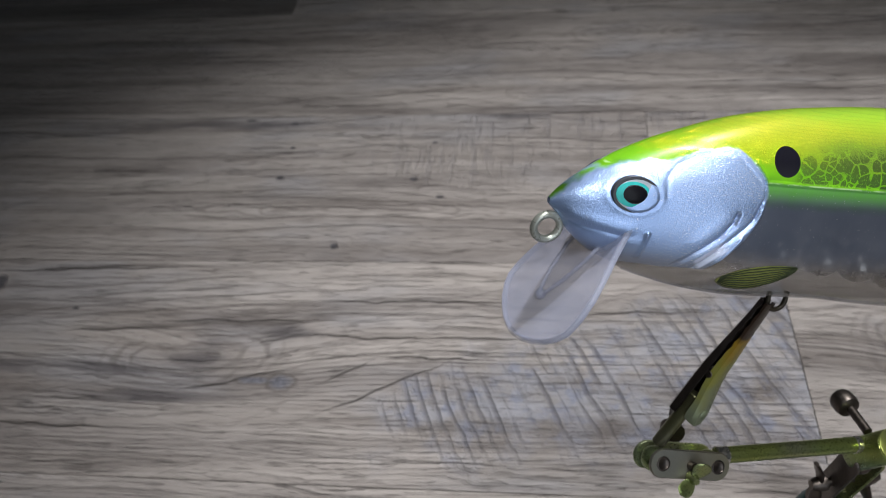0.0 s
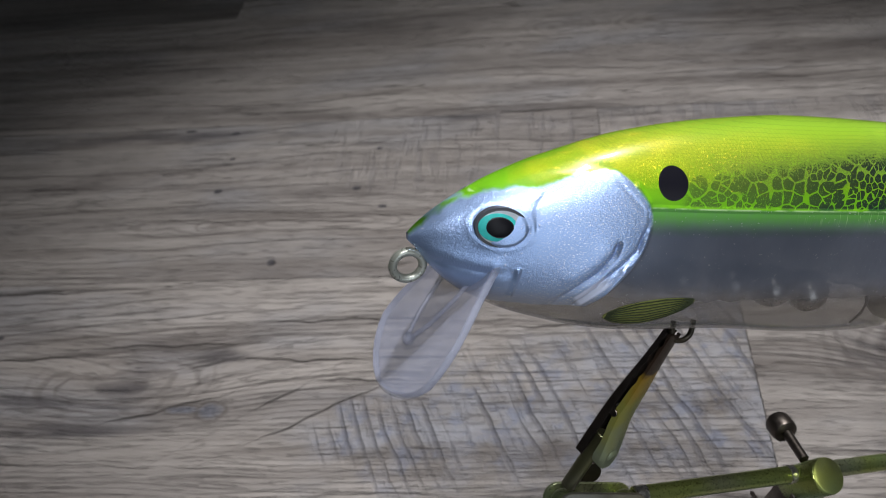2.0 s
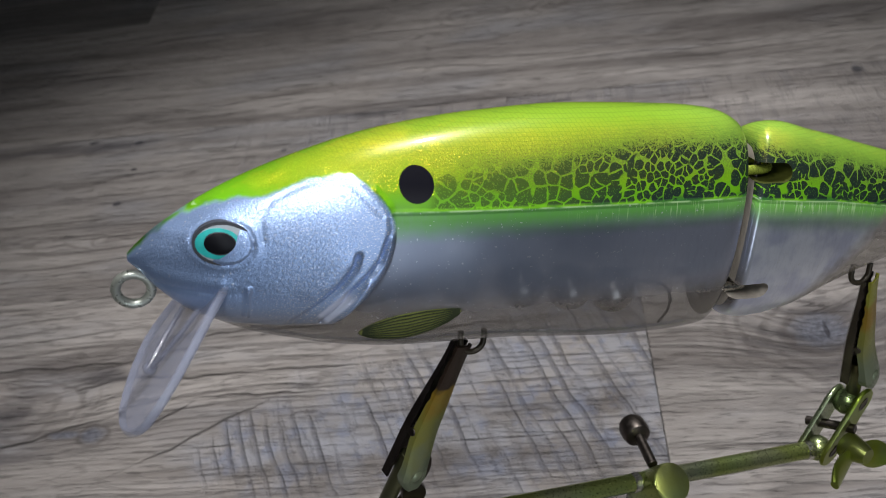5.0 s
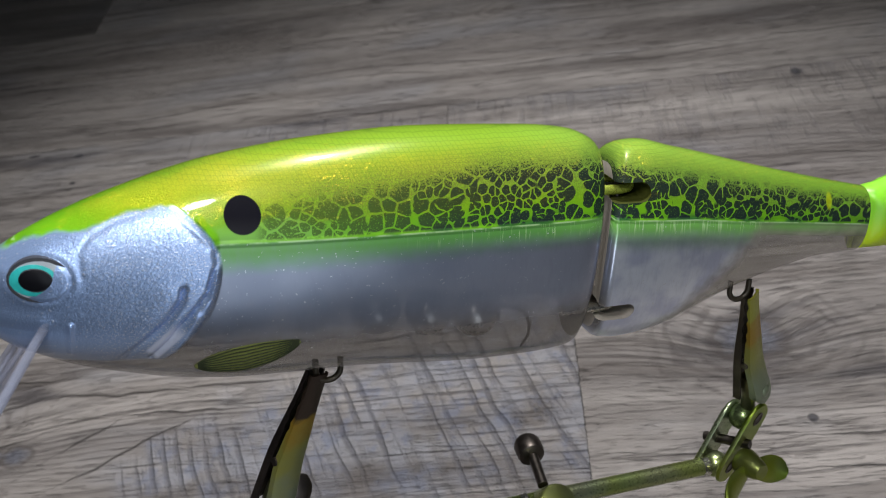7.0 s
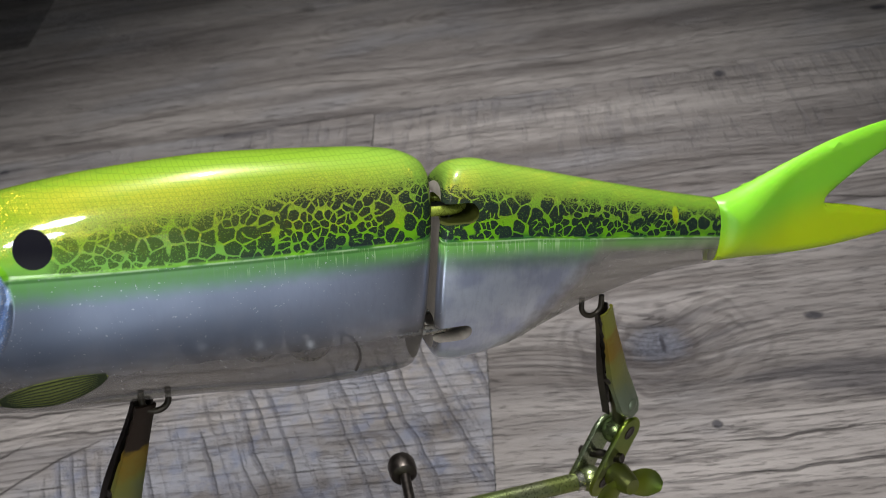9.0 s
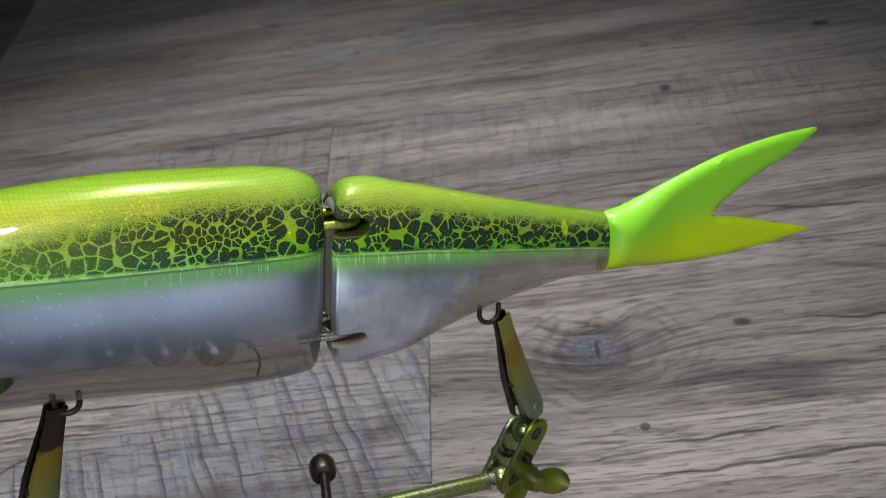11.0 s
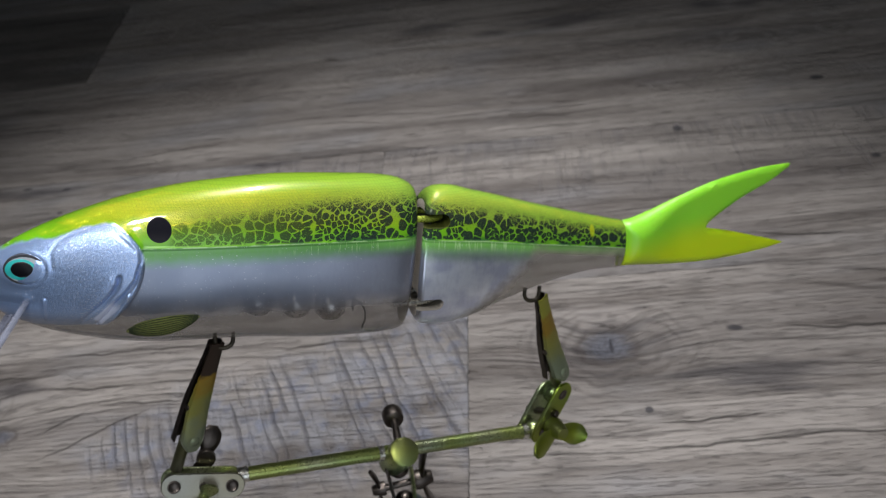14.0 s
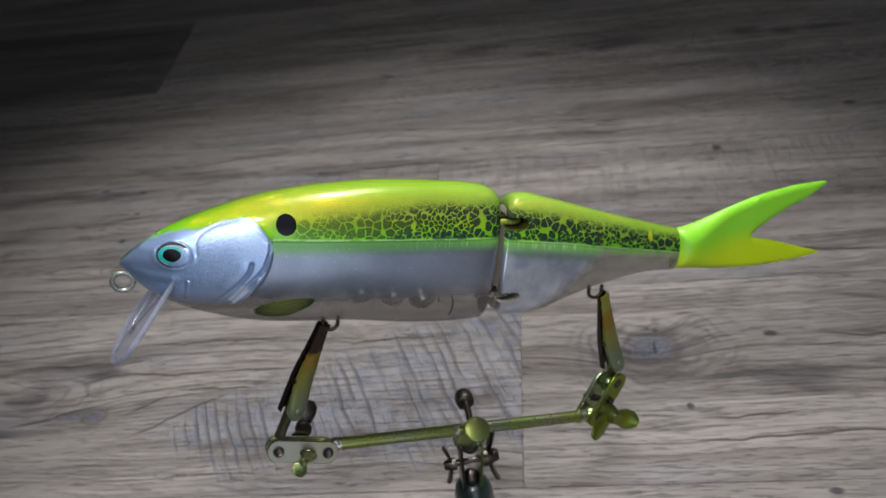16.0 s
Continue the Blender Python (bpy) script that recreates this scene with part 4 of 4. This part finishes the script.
for side in (1, -1):
    bm = oval_cap(18.2, 5.6, 6.2, 4.7, side, 0.05, 0.3, eye_plane)
    eye = part("eye", bm, SOCKET, lure, "domed eye with teal iris")
    part("eye_rim", oval_cap(18.2, 5.6, 5.5, 4.0, side, 0.15, 0.5, eye_plane), EYE_RIM, eye)
    part("iris", oval_cap(17.2, 5.7, 4.6, 3.3, side, 0.40, 0.5, eye_plane), EYE_TEAL, eye)
    part("iris_ring", oval_cap(17.4, 5.75, 3.45, 2.5, side, 0.62, 0.4, eye_plane), SOCKET, eye)
    part("pupil", oval_cap(17.5, 5.8, 3.15, 2.25, side, 0.72, 0.38, eye_plane), EYE_BLACK, eye)


def pectoral_fin(side):
    edge = [(46.6, -17.2), (49.4, -14.4), (54.6, -12.3), (62, -11.2), (68.4, -11.4), (70.2, -12.2), (67.4, -15.4), (63.0, -18.2), (57.0, -20.2), (50.4, -19.6)]
    outline = closed_outline(edge, 4)
    bm = bmesh.new()
    plate(bm, outline, lambda x, y, g: 0.08 + 0.16 * smooth(g, 0, 1.5), 1.5, lambda x, y, s: uvn(x, y, side * (front_n(x, y) - 0.1 + s)))
    fin = part("pectoral_fin", bm, FIN, lure, "olive moulded fin with black rays")
    for f in np.linspace(0.08, 0.92, 8):
        pts = []
        for u in np.linspace(47.5, 69.4, 12):
            high = np.interp(u, (46, 49.4, 54.6, 62, 68.4, 70.2), (-17.0, -14.4, -12.3, -11.2, -11.4, -12.0))
            low = np.interp(u, (46, 50.4, 57.0, 63.0, 67.4, 70.2), (-17.0, -19.6, -20.2, -18.2, -15.4, -12.4))
            v = float(low + (high - low) * f)
            pts.append(uvn(u, v, side * (front_n(u, v) + 0.14)))
        bm = bmesh.new()
        wire(bm, pts, 0.17 * MM, 6)
        part("fin_ray", bm, RAY, fin)


for side in (1, -1):
    pectoral_fin(side)


def ring_points(c, r, plane_a, plane_b, a0=0.0, a1=math.tau, n=28):
    return [Vector(c) + r * (math.cos(a0 + (a1 - a0) * i / n) * Vector(plane_a) + math.sin(a0 + (a1 - a0) * i / n) * Vector(plane_b)) for i in range(n + (0 if abs(a1 - a0 - math.tau) < 1e-6 else 1))]


# line tie ring at the nose, joint eyes and hook hangers
EX, EZ, EY = Vector((1, 0, 0)), Vector((0, 0, 1)), Vector((0, -1, 0))
bm = bmesh.new()
wire(bm, ring_points(uvn(-0.6, -7.2), 3.7 * MM, EX, (EZ + 0.15 * EY).normalized()), 1.08 * MM, 14, True)
part("line_tie", bm, TIE, lure, "round white-sprayed wire line tie")
for u0, u1, v, col in ((138, 156.8, 15.2, GOLD_WIRE), (138, 155.4, -16.4, WIRE)):
    bm = bmesh.new()
    e = 6.2
    arc = [uvn(u0, v, e), uvn(u1 - e, v, e)] + [uvn(u1 - e + e * math.sin(a), v, e * math.cos(a)) for a in np.linspace(0.2, math.pi - 0.2, 11)] + [uvn(u1 - e, v, -e), uvn(u0, v, -e)]
    wire(bm, arc, 1.3 * MM, 12)
    part("joint_eye", bm, col, lure, "bright wire joint eye")
    bm = bmesh.new()
    rod(bm, uvn(u1 - 4.6, v - 5, 4), uvn(u1 - 4.6, v + 5, 4), 0.9 * MM, 12)
    part("joint_pin", bm, DARK_WIRE, lure)
for u, v, mat in ((78.4, -26.6, HANGER), (197.0, -17.6, HANGER)):
    bm = bmesh.new()
    wire(bm, [uvn(u - 3.1, v + 1.4)] + [p for p in ring_points(uvn(u, v - 1.4), 3.1 * MM, -EX, -EZ, 0.0, math.pi, 14)] + [uvn(u + 3.1, v + 1.4)], 0.8 * MM, 10)
    part("hook_hanger", bm, mat, lure, "dark wire hook hanger loop")
for u, v, r in ((50, -10.5, 5.2), (61, -9.5, 5.2), (74, -11.5, 5.6), (90.5, -13.4, 6.2), (104, -15.4, 6.0), (116.5, -17.2, 6.0)):
    bm = bmesh.new()
    ball(bm, uvn(u, v), r * MM, 28)
    part("rattle_ball", bm, BALL, lure, "steel ball inside the clear belly")

# the moulding seam under the belly and the walls of the rattle chamber
bm = bmesh.new()
wire(bm, [uvn(u + lean_f(u, bot_f(u)), bot_f(u) - 0.1) for u in np.linspace(24, 143, 60)], 0.45 * MM, 8)
part("mould_seam", bm, LIP_EDGE, lure, "glossy moulding seam")
for side in (1, -1):
    bm = bmesh.new()
    path = [(112, -9.0), (118, -9.6), (122.4, -10.8), (125.2, -13.0), (126.8, -16.4), (127.2, -20.0), (126.6, -24.0)]
    wire(bm, [uvn(u, v, side * (front_n(u, v) - 1.6)) for u, v in path], 0.4 * MM, 6)
    part("rattle_chamber", bm, CHAMBER, lure, "dark outline of the inner rattle chamber")

# ---------------------------------------------------------------- the clamp stand
BASE = Vector((0.137, 0.186, 0.0))
stand = new("clamp_stand")
stand.location = BASE
tagged(stand, "metal soldering clamp stand with alligator clips, green overspray, holding the lure", "clamp stand")


def rel(p):
    return Vector(p) - BASE


def sp(u, v, n):
    return rel(at(u, v, n))


S = -14.0
bm = bmesh.new()
rod(bm, sp(84, -92.0, S), sp(207, -88.6, S), 2.9 * MM, 24)
crossbar = part("crossbar", bm, STEEL, stand, "round bar with yellow-green overspray")

# hub on the bar with its set screw
bm = bmesh.new()
turned(bm, sp(147.0, -98.5, S - 5), sp(148.6, -86.2, S + 8), [(0, 5.4 * MM), (0.05, 6.0 * MM), (0.93, 6.2 * MM), (0.97, 6.0 * MM), (1, 5.2 * MM)], 28)
hub = part("hub", bm, STEEL, stand, "turned collar with green overspray")
bm = bmesh.new()
turned(bm, sp(148.6, -86.2, S + 8).lerp(sp(147.0, -98.5, S - 5), 0.02), sp(148.6, -86.2, S + 8) + (sp(148.6, -86.2, S + 8) - sp(147.0, -98.5, S - 5)).normalized() * 0.5 * MM, [(0, 5.9 * MM), (0.5, 5.9 * MM), (1, 5.3 * MM)], 28)
part("hub_face", bm, HUB_FACE, hub, "pale green sprayed end face")
for u0, u1 in ((82.5, 87.0), (139.5, 142.2), (204.0, 207.5)):
    bm = bmesh.new()
    rod(bm, sp(u0, -92.0 + 3.4 * (u0 - 84) / 123, S), sp(u1, -92.0 + 3.4 * (u1 - 84) / 123, S), 3.15 * MM, 24)
    part("collar", bm, WIRE, crossbar, "bare nickel collar")
bm = bmesh.new()
rod(bm, sp(149, -88, S - 4), sp(150.8, -85.2, -31), 1.7 * MM, 14)
screw = part("set_screw", bm, BLACK, hub, "blackened thumb screw")
bm = bmesh.new()
turned(bm, sp(150.6, -85.6, -30), sp(151.2, -84.4, -38), [(0, 2.4 * MM), (0.12, 4.2 * MM), (0.3, 4.6 * MM), (0.75, 4.6 * MM), (0.93, 4.0 * MM), (1, 2.8 * MM)], 22)
part("screw_head", bm, BLACK, screw)


def pill(bm, c0, c1, normal, half, thick, holes=()):
    """A strip with round ends between two centres, standing square to normal."""
    c0, c1, normal = Vector(c0), Vector(c1), Vector(normal).normalized()
    ax = (c1 - c0).normalized()
    normal = (normal - ax * normal.dot(ax)).normalized()
    up = normal.cross(ax)
    length = (c1 - c0).length
    outline = [(half * math.cos(a), half * math.sin(a)) for a in np.linspace(math.pi / 2, 1.5 * math.pi, 13)] + [(length + half * math.cos(a), half * math.sin(a)) for a in np.linspace(-math.pi / 2, math.pi / 2, 13)]
    pt = lambda x, y, z: c0 + ax * x + up * y + normal * z
    e = thick * 0.35
    shrink = [((x - (0 if x < length / 2 else length)) * 0.93 + (0 if x < length / 2 else length), y * 0.93) for x, y in outline]
    rings(bm, [[pt(x, y, -thick / 2) for x, y in shrink], [pt(x, y, -thick / 2 + e) for x, y in outline], [pt(x, y, thick / 2 - e) for x, y in outline], [pt(x, y, thick / 2) for x, y in shrink]])
    return pt


def wing_nut(name, c, axis, tilt, size, material, parent, label="", droop=0.0, broad=1.0):
    """A pressed wing nut: hub and two curled ears along tilt."""
    axis = Vector(axis).normalized()
    tilt = (Vector(tilt) - axis * Vector(tilt).dot(axis)).normalized()
    c = Vector(c)
    bm = bmesh.new()
    turned(bm, c - axis * 0.25 * size, c + axis * 0.3 * size, [(0, 0.28 * size), (0.2, 0.30 * size), (0.8, 0.22 * size), (1, 0.17 * size)], 18)
    for side in (-1, 1):
        loops = []
        for t in np.linspace(0, 1, 9):
            way = (tilt * side - axis.cross(tilt) * droop).normalized()
            other = axis.cross(way)
            mid = c + way * size * (0.15 + 0.80 * t) + axis * size * (0.22 * t * t)
            wide = broad * size * (0.19 + 0.13 * math.sin(math.pi * min(t * 0.9, 1)) - 0.10 * smooth(t, 0.8, 1))
            lie = (way + axis * 0.44 * t).normalized()
            nor = lie.cross(other)
            th = 0.075 * size
            loops.append([mid + other * wide * math.cos(a) + nor * th * math.sin(a) for a in np.linspace(0, math.tau, 12, endpoint=False)])
        rings(bm, loops)
    return part(name, bm, material, parent, label)


def ball_clamp(b0, b1, normal, gap, half, front, back, name):
    """Two strips that pinch two balls, drawn together by a bolt."""
    normal = Vector(normal).normalized()
    b0, b1 = Vector(b0), Vector(b1)
    bm = bmesh.new()
    ball(bm, b0, 4.4 * MM, 22)
    body = part(name, bm, STEEL, stand, "ball joint between pressed strips")
    bm = bmesh.new()
    ball(bm, b1, 4.4 * MM, 22)
    part("ball", bm, STEEL, body)
    ax = (b1 - b0).normalized()
    for side, mat in ((1, front), (-1, back)):
        bm = bmesh.new()
        pill(bm, b0 + normal * side * gap, b1 + normal * side * gap, normal, half, 1.5 * MM)
        strip = part("strip", bm, mat, body, "pressed steel strip with two holes")
        for b in (b0, b1):
            bm = bmesh.new()
            n = 24
            up = normal.cross(ax)
            c = b + normal * side * (gap + 0.75 * MM)
            loops = [[c + normal * side * z + r * (math.cos(k * math.tau / n) * ax + math.sin(k * math.tau / n) * up) for k in range(n)] for r, z in ((2.5 * MM, -0.1 * MM), (2.5 * MM, 0.25 * MM), (2.0 * MM, 0.35 * MM), (1.7 * MM, 0.12 * MM))]
            rings(bm, loops)
            part("hole", bm, BLACK, strip, "dark dimpled hole")
    bm = bmesh.new()
    mid = (b0 + b1) / 2
    rod(bm, mid - normal * (gap + 4 * MM), mid + normal * (gap + 3 * MM), 1.6 * MM, 14)
    part("bolt", bm, BLACK, body)
    return body, mid


V_, U_, N_ = AXIS_V, AXIS_U, AXIS_N
# clamp at the head end: strips lie along the bar
c1, mid1 = ball_clamp(sp(58.6, -91.8, S), sp(80.0, -94.4, S), N_ + 0.3 * V_, 5.2 * MM, 4.9 * MM, NICKEL, STEEL, "ball_clamp")
wing_nut("wing_nut", mid1 + N_ * 8.5 * MM - V_ * 1.5 * MM, N_, V_ * 1.0 + U_ * 0.6, 7.0 * MM, STEEL, c1, "pressed wing nut with green overspray", 0.0, 1.6)
wing_nut("wing_nut", mid1 - N_ * 12 * MM + V_ * 4.5 * MM + U_ * 2 * MM, -N_, V_ + U_ * 0.3, 13.0 * MM, BLACK, c1, "blackened wing nut")
# clamp at the tail end: strips stand up from the bar
n2 = 0.50 * U_ + 0.84 * N_ + 0.2 * V_
c2, mid2 = ball_clamp(sp(209.5, -88.4, S), sp(217.4, -71.8, S), n2, 4.4 * MM, 5.9 * MM, BRIGHT, STEEL, "ball_clamp")
wing_nut("wing_nut", sp(216.2, -84.6, -5.0), N_ + 0.2 * U_, U_ + 0.1 * V_, 15.5 * MM, BRIGHT, c2, "bright green wing nut", 0.5)


def alligator_clip(tip, tail, lever_way, length_barrel, paint, label):
    """Two toothed jaws on a spring pivot; the free lever lies to lever_way."""
    tip, tail = Vector(tip), Vector(tail)
    ax = (tip - tail).normalized()
    up = (Vector(lever_way) - ax * Vector(lever_way).dot(ax)).normalized()
    side = ax.cross(up)
    length = (tip - tail).length
    thing = bmesh.new()
    rod(thing, tail - ax * length_barrel, tail + ax * 8 * MM, 2.3 * MM, 18)
    clip = part("alligator_clip", thing, CLIP, stand, label)
    for s, name, mat in ((-1, "jaw", BLACK), (1, "lever", paint)):
        bm = bmesh.new()
        loops = []
        for t in np.linspace(0, 1, 28):
            x = t * length
            wide = (4.5 - 1.9 * smooth(t, 0.35, 1)) * MM
            if s > 0:
                wide = (4.2 - 1.6 * smooth(t, 0.2, 1) - 1.8 * smooth(0.07 - t, 0, 0.07)) * MM
            back = ((3.0 if s > 0 else 3.6) - 1.5 * smooth(t, 0.3, 1) + (3.4 * smooth(0.42 - t, 0, 0.42) if s > 0 else 0)) * MM
            lip_h = (0.35 + (0.45 if t > 0.55 and int(t * 34) % 2 else 0.0) + (2.0 * smooth(0.42 - t, 0, 0.3) if s > 0 else 0)) * MM
            c = tail + ax * x
            th = 0.55 * MM
            outer = [(-wide, lip_h), (-wide, back * 0.8), (-wide * 0.7, back), (wide * 0.7, back), (wide, back * 0.8), (wide, lip_h)]
            inn = [(wide - th, lip_h), (wide - th, back * 0.8 - th), (wide * 0.7 - th, back - th), (-wide * 0.7 + th, back - th), (-wide + th, back * 0.8 - th), (-wide + th, lip_h)]
            loops.append([c + side * a + up * s * b for a, b in outer + inn])
        rings(bm, loops)
        part(name, bm, mat, clip, "toothed sprung jaw")
    bm = bmesh.new()
    q = tail + ax * 0.09 * length + up * 5.6 * MM
    turned(bm, q, q + up * 1.0 * MM, [(0, 2.3 * MM), (0.5, 2.0 * MM), (0.9, 1.2 * MM), (1, 0.5 * MM)], 16)
    part("rivet", bm, paint, clip)
    bm = bmesh.new()
    p = tail + ax * 0.38 * length + up * 0.6 * MM
    rod(bm, p - side * 4.4 * MM, p + side * 4.4 * MM, 1.2 * MM, 14)
    part("pivot", bm, BLACK, clip)
    bm = bmesh.new()
    wire(bm, [p + side * (-2.4 + 4.8 * i / 60) * MM + 2.0 * MM * (math.cos(i * 0.63) * ax + math.sin(i * 0.63) * up) for i in range(61)], 0.35 * MM, 6)
    part("spring", bm, WIRE, clip)
    return clip


alligator_clip(sp(75.8, -28.5, 0.0), sp(63.5, -72.5, -11.5), U_ * 0.45 + N_ * 0.9, 15 * MM, CLIP_BELLY, "alligator clip with yellow-green overspray gripping the belly hanger")
alligator_clip(sp(201.0, -20.5, 0.5), sp(216.0, -61.0, -11.5), U_ * 0.45 + N_ * 0.9, 8 * MM, CLIP_REAR, "alligator clip with orange and green overspray gripping the rear hanger")

# neck: lower ball clamp and the iron base
hubp = sp(148.4, -97, S - 1)
foot = rel((0.137, 0.186, 0.052))
bm = bmesh.new()
ball(bm, foot + Vector((0, 0, 0.002)), 4.4 * MM, 20)
neck = part("neck_clamp", bm, BLACK, stand, "dark lower ball joint with two strips")
bm = bmesh.new()
ball(bm, hubp.lerp(foot, 0.12), 4.2 * MM, 20)
part("ball", bm, BLACK, neck)
down = (foot - hubp).normalized()
sidew = (Vector((1, 0.25, 0)) - down * Vector((1, 0.25, 0)).dot(down)).normalized()
for s in (-1, 1):
    bm = bmesh.new()
    pill(bm, hubp.lerp(foot, 0.05) + sidew * s * 5.0 * MM, foot + sidew * s * 4.4 * MM, sidew, 5.2 * MM, 1.4 * MM)
    part("strip", bm, STEEL if s > 0 else BLACK, neck, "pressed steel strip")
midn = hubp.lerp(foot, 0.5)
bm = bmesh.new()
rod(bm, midn - sidew * 11 * MM, midn + sidew * 10 * MM, 1.6 * MM, 14)
part("bolt", bm, BLACK, neck)
wing_nut("wing_nut", midn + sidew * 9.5 * MM, sidew, Vector((0.5, 0.3, 0.5)), 15 * MM, BLACK, neck, "blackened wing nut")
wing_nut("wing_nut", midn - sidew * 10 * MM, -sidew, Vector((0.1, 0.3, 0.9)), 11 * MM, BLACK, neck, "blackened wing nut")
bm = bmesh.new()
turned(bm, (0, 0, 0.010), (0, 0, 0.050), [(0, 11 * MM), (0.15, 10.4 * MM), (0.75, 10 * MM), (0.9, 8.8 * MM), (0.97, 6.2 * MM), (1.0, 3.5 * MM)], 32)
post = part("post", bm, GREEN_IRON, stand, "dark green enamelled post")
bm = bmesh.new()
turned(bm, (0.002, -0.026, 0.0), (0.002, -0.026, 0.014), [(0, 37 * MM), (0.12, 38 * MM), (0.6, 37 * MM), (0.85, 33 * MM), (1.0, 22 * MM)], 48)
part("base_plate", bm, GREEN_IRON, stand, "heavy dark green iron base")

# ---------------------------------------------------------------- floor planks
WIDE, LONG, GAPW = 0.159, 1.22, 0.0004


PLANKS = {}


def plank_mesh(length):
    """One plank; planks of one length share a mesh."""
    key = round(length, 4)
    if key not in PLANKS:
        bm = bmesh.new()
        hx, hy, c = length / 2 - GAPW / 2, WIDE / 2 - GAPW / 2, 0.00016
        loops = [[(sx * (hx - d), sy * (hy - d), z) for sx, sy in ((-1, -1), (1, -1), (1, 1), (-1, 1))] for d, z in ((0, -0.0045), (0, -c * 0.7), (c * 0.35, -c * 0.2), (c, 0.0))]
        rings(bm, loops)
        bmesh.ops.recalc_face_normals(bm, faces=bm.faces)
        me = bpy.data.meshes.new("plank")
        bm.to_mesh(me)
        bm.free()
        me.materials.append(WOOD)
        PLANKS[key] = me
    return PLANKS[key]


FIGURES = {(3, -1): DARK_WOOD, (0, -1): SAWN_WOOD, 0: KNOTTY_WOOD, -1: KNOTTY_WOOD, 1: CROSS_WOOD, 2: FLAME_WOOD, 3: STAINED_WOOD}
ENDS = {0: 0.161, 1: 0.095, 2: 0.66, 3: -0.212}
for row in range(-10, 12):
    start = ENDS.get(row, (row * 0.47) % LONG)
    for i in range(-2, 3):
        lo, hi = max(start + i * LONG, X0 + 0.005), min(start + (i + 1) * LONG, X1 - 0.005)
        if hi - lo > 0.05:
            ob = new("plank", plank_mesh(hi - lo))
            ob.location = ((lo + hi) / 2, 0.212 + (row + 0.5) * WIDE, 0)
            ob.parent = floor
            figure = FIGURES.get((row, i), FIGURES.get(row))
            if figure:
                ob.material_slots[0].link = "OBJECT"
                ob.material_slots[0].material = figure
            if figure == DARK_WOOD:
                tagged(ob, "darker oak plank")
